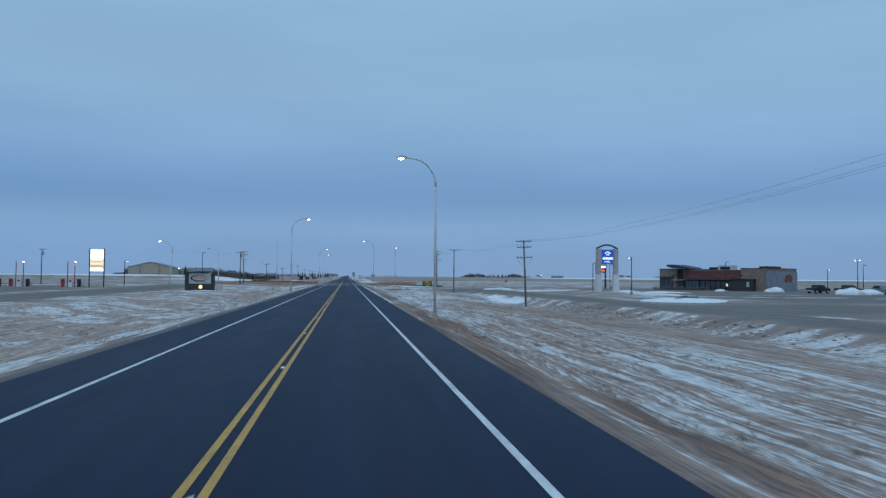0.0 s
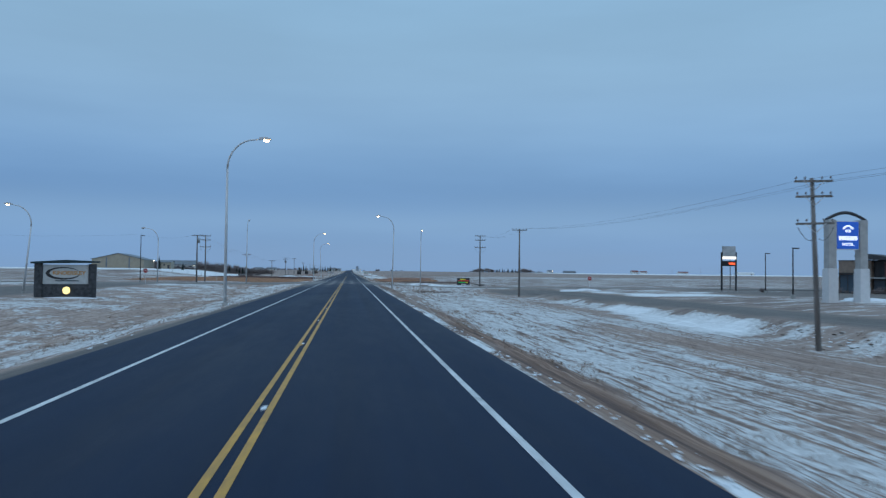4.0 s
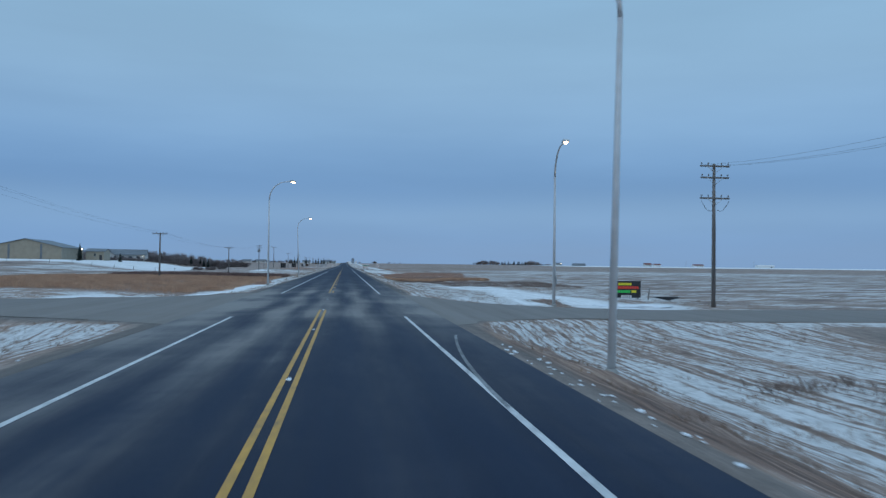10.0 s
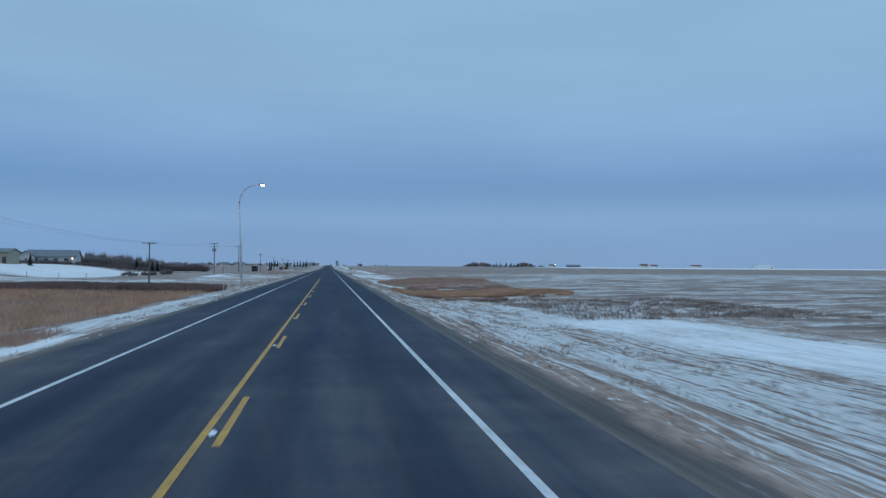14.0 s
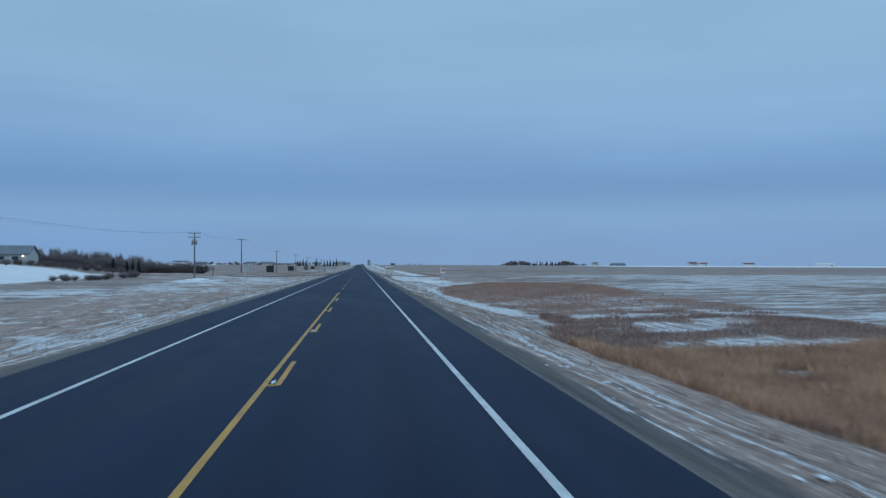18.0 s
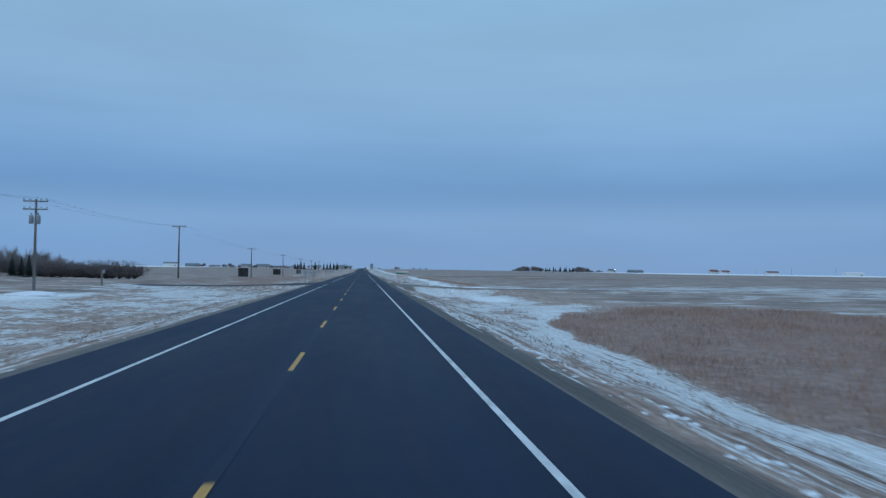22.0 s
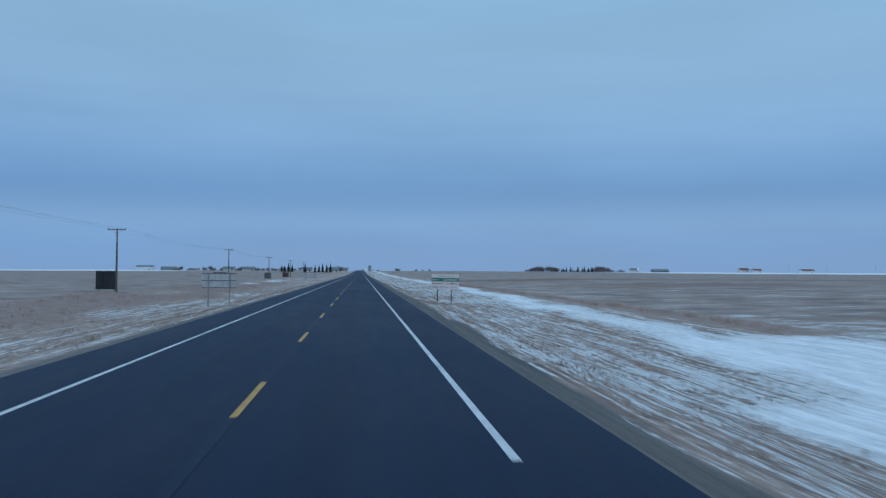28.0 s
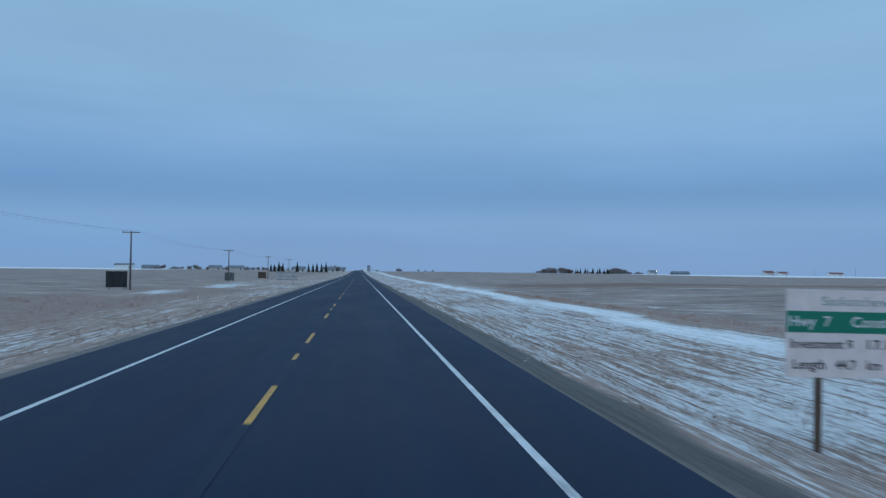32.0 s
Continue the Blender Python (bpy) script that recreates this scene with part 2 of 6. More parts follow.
def asphalt_material(name, dark, light, dusty):
    m = bpy.data.materials.new(name)
    m.use_nodes = True
    n, l = m.node_tree.nodes, m.node_tree.links
    b = n["Principled BSDF"]
    co = n.new("ShaderNodeTexCoord").outputs["Object"]
    blot = noise_node(n, l, co, 0.25, 5, 0.6, (1, 0.25, 1))
    grit = noise_node(n, l, co, 90, 3, 0.7)
    lane = noise_node(n, l, co, 1.1, 4, 0.55, (1, 0.010, 1))
    scuff = noise_node(n, l, co, 2.6, 6, 0.7, (1, 0.16, 1), 0.02)
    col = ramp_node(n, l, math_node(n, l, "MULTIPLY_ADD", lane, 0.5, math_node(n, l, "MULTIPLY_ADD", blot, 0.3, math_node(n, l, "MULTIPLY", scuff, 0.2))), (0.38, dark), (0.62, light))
    speck = ramp_node(n, l, grit, (0.3, 0.7), (0.72, 1.3))
    mm = n.new("ShaderNodeMix")
    mm.data_type, mm.blend_type = "RGBA", "MULTIPLY"
    mm.inputs[0].default_value = 0.7
    l.new(col, mm.inputs[6])
    l.new(speck, mm.inputs[7])
    col = mm.outputs[2]
    swirl = noise_node(n, l, co, 1.5, 6, 0.68, (1, 0.09, 1), 0.06)
    smear = noise_node(n, l, co, 0.7, 5, 0.65, (0.35, 1.3, 1), -0.1)
    sweep = math_node(n, l, "ADD", attr(n, "dust"), math_node(n, l, "MULTIPLY_ADD", swirl, 1.7, math_node(n, l, "MULTIPLY_ADD", smear, 0.9, -1.3)))
    dust = math_node(n, l, "MULTIPLY", attr(n, "dust"), ramp_node(n, l, sweep, (0.05, 0.25), (0.85, 1.0)))
    if dusty:
        dust = math_node(n, l, "MAXIMUM", dust, dusty)
    col = mix_col(n, l, dust, col, (0.25, 0.232, 0.218))
    l.new(col, b.inputs["Base Color"])
    rough = math_node(n, l, "MULTIPLY_ADD", blot, 0.2, math_node(n, l, "MULTIPLY_ADD", scuff, 0.14, 0.42))
    l.new(rough, b.inputs["Roughness"])
    b.inputs["Specular IOR Level"].default_value = 0.11
    bp = n.new("ShaderNodeBump")
    bp.inputs["Strength"].default_value, bp.inputs["Distance"].default_value = 0.25, 0.01
    l.new(grit, bp.inputs["Height"])
    l.new(bp.outputs[0], b.inputs["Normal"])
    return m


def paint_material(name, base, worn):
    """Road paint, scuffed so that the asphalt shows through."""
    m = bpy.data.materials.new(name)
    m.use_nodes = True
    n, l = m.node_tree.nodes, m.node_tree.links
    b = n["Principled BSDF"]
    co = n.new("ShaderNodeTexCoord").outputs["Object"]
    chip = noise_node(n, l, co, 7, 6, 0.7, (1, 0.35, 1))
    blot = noise_node(n, l, co, 0.6, 3, 0.5)
    wear = ramp_node(n, l, math_node(n, l, "MULTIPLY_ADD", blot, 0.4, math_node(n, l, "MULTIPLY", chip, 0.6)), (0.30, 0.9), (0.42, worn), (0.6, 0.0))
    col = mix_col(n, l, wear, base, (0.06, 0.06, 0.062))
    l.new(col, b.inputs["Base Color"])
    b.inputs["Roughness"].default_value = 0.6
    return m


M_GROUND = ground_material()
# Highway asphalt: the sky's blue reflection is put into the dark base colour.
M_ASPHALT = asphalt_material("sky_tinted_asphalt", (0.0018, 0.0082, 0.0280), (0.0064, 0.0190, 0.0500), 0)
M_SIDE = asphalt_material("dusty_side_road", (0.15, 0.125, 0.108), (0.245, 0.208, 0.182), 0.2)
M_WHITE_LINE = paint_material("white_road_paint", (0.72, 0.73, 0.73), 0.35)
M_YELLOW_LINE = paint_material("yellow_road_paint", (0.64, 0.33, 0.045), 0.35)
M_GALV = material("galvanised_steel", (0.60, 0.61, 0.62), 0.5, 0.25, 0.1, 2, 0.03)
M_GALV_DULL = material("weathered_sign_back", (0.52, 0.53, 0.54), 0.6, 0.3, 0.2, 2, 0.05)
M_LAMP = glowing("lit_lamp_glass", (1.0, 0.66, 0.33), 9)
M_LAMP_COOL = glowing("lit_white_lamp", (1.0, 0.84, 0.62), 6)
M_LAMP_OFF = material("unlit_lamp_glass", (0.35, 0.36, 0.36), 0.25)
M_CONCRETE = material("concrete", (0.36, 0.35, 0.33), 0.85, 0, 0.25, 3, 0.3)
M_POLE = material("weathered_timber", (0.205, 0.187, 0.176), 0.85, 0, 0.35, 3, 0.4, 30, (1, 1, 0.08))
M_CERAMIC = material("porcelain_insulator", (0.16, 0.13, 0.11), 0.25, 0, 0.2)
M_WIRE = material("aluminium_cable", (0.10, 0.105, 0.11), 0.5, 0.5, 0.1)
M_TANK = material("grey_transformer_paint", (0.27, 0.28, 0.29), 0.45, 0.1, 0.15)
M_BLACK = material("black_painted_steel", (0.022, 0.023, 0.026), 0.5, 0.2, 0.3)
M_WHITE = material("white_sheet_paint", (0.74, 0.74, 0.73), 0.5, 0, 0.1, 2, 0.05)
M_SNOW = material("packed_snow", (0.80, 0.82, 0.85), 0.75, 0, 0.12, 2, 0.6, 12)

# ---- land and roads ----
ROAD_L, ROAD_R = -5.75, 5.4
SIDE_Y, LANE2_R, LANE2_L = 226.0, 532.6, 530.0


def smooth(a, b, v):
    t = np.clip((np.asarray(v, float) - a) / (b - a), 0, 1)
    return t * t * (3 - 2 * t)


def bell(v, at, half, soft):
    """1 within half of at, falling to 0 over soft."""
    return 1 - smooth(half, half + soft, np.abs(np.asarray(v, float) - at))


def patch(x, y, x0, x1, y0, y1, soft):
    return smooth(x0 - soft, x0 + soft, x) * (1 - smooth(x1 - soft, x1 + soft, x)) * smooth(y0 - 2 * soft, y0 + 2 * soft, y) * (1 - smooth(y1 - 2 * soft, y1 + 2 * soft, y))


def value_noise(x, y, seed=0):
    """Smooth noise in -1 to 1 on a unit grid."""
    xi, yi = np.floor(x).astype(np.int64), np.floor(y).astype(np.int64)
    fx, fy = x - xi, y - yi
    fx, fy = fx * fx * (3 - 2 * fx), fy * fy * (3 - 2 * fy)

    def h(i, j):
        k = (i * 374761393 + j * 668265263 + seed * 974634777) & 0xFFFFFFFF
        k = ((k ^ (k >> 13)) * 1274126177) & 0xFFFFFFFF
        return ((k ^ (k >> 16)) & 0xFFFF) / 32767.5 - 1
    return (h(xi, yi) * (1 - fx) + h(xi + 1, yi) * fx) * (1 - fy) + (h(xi, yi + 1) * (1 - fx) + h(xi + 1, yi + 1) * fx) * fy


def rise(y):
    return 4.0 * smooth(900, 1900, y)


def side_lo(x):
    """Near edge of the side road, flared towards the highway."""
    ax = np.abs(x)
    return np.where(np.asarray(x) > 0, 221.4 - 12.0 * np.clip(1 - (ax - 5.6) / 12, 0, 1) ** 2, 218.5 - 9.0 * np.clip(1 - (ax - 5.6) / 17, 0, 1) ** 2)


def side_hi(x):
    """Far edge of the side road."""
    ax = np.abs(x)
    return np.where(np.asarray(x) > 0, 232.8 + 6.0 * np.clip(1 - (ax - 5.6) / 7, 0, 1) ** 2, 235.0 + 6.0 * np.clip(1 - (ax - 5.6) / 12, 0, 1) ** 2)


def side_out(x, y):
    """Distance outside the side road, negative on it."""
    return np.maximum(side_lo(x) - y, y - side_hi(x))


def lane_half(x):
    """Half the width of the farm lanes, flared towards the highway."""
    return np.where(np.asarray(x) > 0, 2.0, 3.2) + 6.5 * np.clip(1 - (np.abs(x) - 5.6) / 9, 0, 1) ** 2


def side_level(x):
    ax = np.abs(x)
    return np.where(np.asarray(x) > 0, np.interp(ax, (0, 5.7, 10, 16, 24, 60, 120), (0, -0.13, -0.42, -0.72, -0.88, -0.75, -0.65)),
                    np.interp(ax, (0, 5.7, 12, 22, 50, 120), (0, -0.13, -0.28, -0.42, -0.65, -0.65)))


def land(x, y):
    """Height of the land without the small roughness."""
    x, y = np.asarray(x, float), np.asarray(y, float)
    ax = np.abs(x)
    right = x > 0
    edge = np.where(right, ROAD_R, -ROAD_L)
    ditch = np.where(right, np.interp(y, (-60, 60, 110, 160, 205, 245, 300, 400, 500, 640, 760), (-1.15, -1.15, -1.4, -1.25, -1.12, -0.8, -1.3, -1.65, -1.8, -2.15, -1.8)),
                     np.interp(y, (-60, 40, 110, 150, 205, 245, 345, 414, 500, 617, 760), (-1.4, -1.5, -1.6, -1.1, -1.0, -0.85, -0.95, -1.4, -1.2, -1.6, -1.4)))
    out = np.where(right, np.interp(y, (-60, 110, 196, 235, 300, 640), (-1.5, -2.15, -1.75, -0.85, -1.2, -1.25)),
                   np.interp(y, (-60, 150, 218, 316, 397, 490, 760), (-0.5, -0.65, -0.35, -0.55, -1.3, -0.95, -0.95)))
    d = ax - edge
    z = np.where(d < 0, -0.02 * ax, -0.02 * edge - 0.10 * smooth(0, 0.9, d))
    z = np.where(d > 0.7, -0.02 * edge - 0.10 + (ditch + 0.21) * smooth(0, 1, (d - 0.2) / np.where(right, 4.8 + 3.0 * smooth(205, 245, y), 7.8)), z)
    z = np.where(d > 8.0, ditch + (out - ditch) * smooth(11, 22, d), z)
    z = np.where(right, z + (-1.0 - z) * smooth(29.8, 34, ax) * (1 - smooth(205, 222, y)), z)
    z = z + (-0.6 - z) * smooth(36, 90, ax)
    z = z + 1.0 * patch(x, y, -62, -40, 505, 560, 9) + 0.6 * patch(x, y, -40, -30, 512, 575, 4)
    z = z + 0.42 * patch(x, y, 46, 62, 128, 172, 5)
    z = z + 3.0 * smooth(60, 100, -x) * smooth(380, 470, y) * (1 - smooth(620, 800, y))
    w = 1 - smooth(0, 7, side_out(x, y))
    z = np.where(d > 0, z + (side_level(x) - z) * w, z)
    at = np.where(right, LANE2_R, LANE2_L)
    w = (1 - smooth(0, 5, np.abs(y - at) - lane_half(x))) * (1 - smooth(40, 60, ax))
    lane_z = np.interp(ax, (5.4, 10, 20, 60), (-0.12, -0.35, -0.7, -0.8))
    z = np.where(d > 0, z + (lane_z - z) * w, z)
    return z + rise(y)


def ground_z(x, y):
    return float(land(x, y))


def grid_mesh(name, xs, ys, zfun, layers, mat):
    """A sheet over xs and ys with float layers on its points."""
    gx, gy = np.meshgrid(xs, ys)
    gz = zfun(gx, gy)
    co = np.stack([gx, gy, gz], -1).reshape(-1, 3)
    nx, ny = len(xs), len(ys)
    i = (np.arange(ny - 1)[:, None] * nx + np.arange(nx - 1)).reshape(-1)
    quads = np.stack([i, i + 1, i + nx + 1, i + nx], 1).astype(np.int32)
    me = bpy.data.meshes.new(name)
    me.vertices.add(len(co))
    me.vertices.foreach_set("co", co.astype(np.float32).reshape(-1))
    me.loops.add(quads.size)
    me.loops.foreach_set("vertex_index", quads.reshape(-1))
    me.polygons.add(len(quads))
    me.polygons.foreach_set("loop_start", np.arange(0, quads.size, 4, dtype=np.int32))
    me.update(calc_edges=True)
    me.polygons.foreach_set("use_smooth", np.ones(len(quads), bool))
    for key, values in layers(gx, gy).items():
        me.attributes.new(key, "FLOAT", "POINT").data.foreach_set("value", np.asarray(values, np.float32).reshape(-1))
    me.materials.append(mat)
    return new(name, me)


def rough_land(x, y):
    z = land(x, y)
    ax = np.abs(x)
    off = np.where(x > 0, ax - ROAD_R, ax + ROAD_L)
    loose = smooth(0.5, 2.0, off) * (1 - 0.85 * np.maximum(1 - smooth(0, 2, side_out(x, y)), layer_gravel(x, y)))
    near = 1 - 0.6 * smooth(60, 120, ax)
    bumps = 0.05 * value_noise(x / 1.1, y / 3.2, 1) + 0.035 * value_noise(x / 0.5, y / 1.1, 2) + 0.08 * value_noise(x / 4, y / 9, 3)
    z = z + loose * near * bumps + 0.22 * patch(x, y, 12.5, 22, 242, 292, 2) * (0.7 + 0.3 * value_noise(x / 3, y / 5, 14)) + 0.25 * smooth(30, 80, ax) * value_noise(x / 45, y / 60, 4)
    z = z + 0.16 * patch(x, y, 6.6, 8.4, -60, 213, 0.8) * np.abs(value_noise(x / 0.6, y / 1.6, 5))
    return z - 0.18 * (1 - smooth(-0.35, -0.1, off)) - 0.05 * (1 - smooth(-1.2, -0.4, side_out(x, y))) * smooth(-0.1, 0, off) * (ax < 150) - 0.05 * bell(y, LANE2_L, lane_half(x) - 0.8, 0.6) * (x < -5.7) * (ax < 40)


def service_edge(y):
    """Near edge of the service road that runs beside the highway on the right."""
    return np.interp(y, (-60, 60, 125, 165, 193, 206), (34, 34, 34.2, 32.8, 31.6, 28))


def layer_gravel(x, y):
    ax = np.abs(x)
    d = np.where(x > 0, ax - ROAD_R, ax + ROAD_L)
    wide = 0.3 * smooth(545, 575, y) * (x > 0)
    w = 0.9 * (1 - smooth(0.5 + wide, 1.1 + wide + 0.5 * value_noise(x * 0 + 3, y / 5, 6), d))
    w = w * np.where((x > 0) & (y < 208), 0.08 + 0.5 * smooth(118, 136, y) + 0.3 * smooth(158, 170, y), 1.0)
    w = np.maximum(w, smooth(-1.2, 1.2, x - service_edge(y) + 0.9 * value_noise(x / 2.5, y / 4, 61)) * (1 - smooth(40, 42.5, x + 0.8 * value_noise(x / 2, y / 5, 67))) * (1 - smooth(214, 222, y)))
    w = np.maximum(w, patch(x, y, -46, -33, -400, 219, 1.2))
    w = np.maximum(w, 0.9 * patch(x, y, 62, 135, 92, 215, 3))
    w = np.maximum(w, 0.9 * patch(x, y, 38, 66, 62, 92, 3))
    w = np.maximum(w, 0.95 * patch(x, y, -110, -52, 60, 190, 4))
    w = np.maximum(w, 1 - smooth(np.where(x > 0, -0.2, 0.6), np.where(x > 0, 0.5, 2.0), side_out(x, y) + 0.4 * value_noise(x / 1.5, y / 1.5, 44)))
    at = np.where(x > 0, LANE2_R, LANE2_L)
    w = np.maximum(w, bell(y, at, lane_half(x), 1.6) * (1 - smooth(36, 50, ax)))
    w = np.maximum(w, patch(x, y, 5.0, 9.6, 517, 533, 1.0))
    return np.clip(w, 0, 1)


def reed_edge(y):
    """Where the reeds in the right-hand ditch begin."""
    return np.interp(y, (326, 331, 341, 352, 359, 366, 379, 393, 422, 450, 468, 485), (24, 14.5, 10.5, 10.2, 9.6, 11.2, 15.0, 14.6, 13.0, 14.3, 17, 23))


def ground_layers(x, y):
    ax = np.abs(x)
    right = x > 0
    soft = value_noise(x / 7, y / 14, 7)
    jag = value_noise(x / 1.6, y / 2.6, 17)
    field = smooth(24, 34, ax)
    mottle = np.where(right, np.maximum(smooth(15, 19, x) * patch(x, y, 0, 34, 292, 360, 4), 0.75 * smooth(8.5, 11, x) * patch(x, y, 0, 60, 466, 534, 3)), smooth(9.5, 14, ax) * np.maximum(1 - smooth(250, 262, y), patch(x, y, -60, -11, 366, 500, 3)))
    snow = np.where(right, 0.515, 0.505) + 0.05 * soft
    snow = np.where(ax > 34, np.where(right, 0.475, 0.45), snow)
    snow = snow - 0.22 * smooth(120, 420, ax) * right * (1 - smooth(250, 560, y)) - 0.075 * smooth(560, 620, y) * smooth(27, 31, ax)
    snow = snow - 0.035 * smooth(545, 600, y) * (~right) * (ax < 20) + 0.14 * patch(x, y, -30, -23, 575, 820, 0.8) * smooth(0.0, 0.35, value_noise(x / 5, y / 14, 50)) - 0.05 * smooth(545, 600, y) * (~right) * (ax >= 20)
    snow = snow + 0.30 * smooth(1850, 2100, y) + 0.01 * patch(x, y, 30, 260, 250, 440, 8) + 0.06 * patch(x, y, 34, 220, 440, 560, 5)
    snow = snow + 0.5 * smooth(1330, 1430, y) * smooth(330, 470, x) + 0.45 * smooth(1350, 1450, y) * smooth(180, 260, -x)

    def drift(amount, x0, x1, y0, y1, s):
        return amount * patch(x + 1.2 * soft + 0.5 * jag, y + 4 * soft + jag, x0, x1, y0, y1, s)
    # right-hand verge as far as the side road
    snow = snow - drift(0.022, 8, 29, -60, 130, 3) - drift(0.05, 29, 34, 84, 122, 1.5) - drift(0.035, 14, 31, 60, 128, 2.5) + drift(0.065, 8.5, 25, 122, 158, 2.0) + drift(0.02, 8.5, 25, 158, 190, 2.0) + drift(0.02, 8.0, 24, 192, 224, 0.8) - drift(0.07, 19.5, 26, 0, 112, 1.5) - drift(0.05, 7.5, 10.5, 120, 200, 0.6)
    snow = snow - drift(0.035, 28, 34, 40, 86, 0.8) + drift(0.30, 29.4, 32.4, 127, 156, 0.6) + drift(0.10, 28.5, 32.6, 147, 180, 0.8) + drift(0.06, 29.8, 32.0, 140, 196, 0.6) * smooth(-0.4, 0.2, value_noise(x / 2, y / 5, 68)) + drift(0.13, 42, 46, 190, 214, 0.8) - drift(0.055, 24, 42, 140, 216, 3) + drift(0.05, 42, 46, 190, 214, 0.6) * smooth(-0.3, 0.3, value_noise(x / 2, y / 4, 69))
    snow = snow + drift(0.05, 9, 17, 94, 126, 1.5) + drift(0.10, 17, 20.5, 166, 173, 0.8)
    # past the side road
    snow = snow + (drift(0.065, 8.5, 24, 237, 305, 1.0) + drift(0.30, 15.5, 24, 240, 300, 1.2) * (1 - 0.5 * smooth(0.0, 0.5, value_noise(x / 5, y / 9, 72)))) * (1 - patch(x + jag, y, 16.8, 19.0, 228, 245, 0.6)) + drift(0.3, 19, 27, 233, 240, 0.8) + drift(0.03, 6.8, 11.5, 242, 300, 0.6) + drift(0.03, 7.5, 14, 290, 335, 1.5) + drift(0.10, 15.5, 27, 302, 322, 1.5)
    lip = np.clip(1 - np.abs(x + 0.8 * jag - reed_edge(y) + 1.3) / 1.6, 0, 1) * smooth(368, 384, y) * (1 - smooth(476, 486, y))
    snow = snow + (0.05 + 0.07 * smooth(400, 425, y)) * lip + drift(0.055, 7.2, 15, 386, 470, 1.0) - drift(0.075, 7.6, 13, 330, 394, 0.8) + drift(0.05, 10, 13, 362, 370, 1.0) - drift(0.03, 7.0, 8.2, 395, 520, 0.5) + drift(0.10, 18, 24, 379, 383, 1) + drift(0.10, 21, 30, 389, 392, 1)
    snow = snow + drift(0.04, 9.0, 23, 466, 528, 1.5) - drift(0.085, 23, 70, 466, 532, 2.2) - drift(0.14, 20, 27, 474, 481, 0.8) + drift(0.26, 16.5, 22, 503, 522, 1.8) + drift(0.08, 21, 26, 476, 492, 1) + drift(0.09, 6.5, 6.9, 395, 525, 0.2) * smooth(0.0, 0.5, value_noise(x * 0, y / 2.5, 15))
    snow = snow + drift(0.32, 19.5, 27, 540, 576, 1.2) + drift(0.30, 14, 42, 538, 560, 1.2) + drift(0.12, 9, 20, 520, 530, 0.8)
    band = patch(x + 0.9 * value_noise(x * 0, y / 13, 18) + 0.4 * jag - np.interp(y, (560, 600, 660, 900), (-2, 0, 1.5, 2)), y, 20.7, 23.2, 565, 2000, 0.6)
    snow = snow + 0.30 * band - 0.25 * patch(x + 0.5 * jag, y, 26, 28.5, 575, 760, 0.6)
    # left-hand side
    snow = snow + drift(0.07, -11.5, -7.4, -60, 184, 0.9) - drift(0.025, -34, -12.5, -60, 205, 1.5) + drift(0.06, -15, -9, 184, 212, 1) + drift(0.12, -30, -24, 205, 214, 1)
    snow = snow + drift(0.45, -12.6, -7.6, 244, 280, 0.6) + drift(0.4, -22, -11, 241, 250, 0.8) + drift(0.12, -10.5, -7.6, 284, 330, 0.8) + drift(0.03, -10, -7.4, 340, 420, 0.8) - drift(0.08, -34, -10.6, 344, 414, 1.5) + drift(0.04, -10.5, -8.0, 412, 505, 0.6) + drift(0.015, -40, -8, 416, 520, 2) - drift(0.04, -30, -11, 416, 436, 2)
    snow = snow + drift(0.4, -230, -57, 446, 545, 3) + drift(0.12, -90, -32, 412, 436, 2) + drift(0.06, -24, -9, 490, 518, 2) + drift(0.03, -120, -40, 352, 400, 6)
    snow = snow + drift(0.09, -46, -24, 400, 414, 2) - drift(0.03, -66, -34, 430, 570, 5) + drift(0.30, -36, -28, 478, 494, 1.5) + drift(0.12, -120, -50, 195, 214, 3)
    reed = smooth(-0.6, 0.7, x + 0.8 * jag - reed_edge(y)) * (1 - smooth(-3, 3, x + 2.5 * soft + 1.5 * jag - np.interp(y, (330, 345, 356, 365, 390, 413, 450, 481), (21, 29, 32, 30, 34, 36, 42, 44)))) * smooth(328, 332, y + 2 * jag) * (1 - smooth(468, 486, y + 5 * soft))
    reed = reed * (1 - patch(x + 2 * soft + jag, y + 1.2 * jag, 17, 24, 379, 383, 0.8)) * (1 - patch(x + 2 * soft + jag, y + 1.2 * jag, 21, 30, 389, 392, 0.8)) * (1 - 0.85 * smooth(0.2, 0.55, value_noise(x / 7, y / 6, 12)) * smooth(14, 17, x) * (1 - smooth(415, 430, y)))
    gap = np.maximum(patch(x + 2 * soft + jag, y + 1.5 * jag, 16, 60, 358, 362.5, 0.8) * smooth(-0.3, 0.2, value_noise(x / 5, y / 3, 51)), smooth(0.25, 0.6, value_noise(x / 4, y / 1.6, 40)) * smooth(13, 16, x))
    gap = gap * (1 - smooth(415, 430, y))
    reed = reed * (1 - 0.85 * gap)
    reed = reed * (1 - 0.9 * smooth(0.0, 0.35, value_noise(x / 2.6, y / 1.7, 70)) * patch(x, y, 9, 40, 326, 342, 1.0)) * (1 - 0.85 * smooth(0.3, 0.6, value_noise(x / 5, y / 3, 71)) * patch(x, y, 16, 46, 357, 384, 1.5))
    snow = snow + 0.05 * gap * patch(x, y, 13, 46, 328, 470, 2)
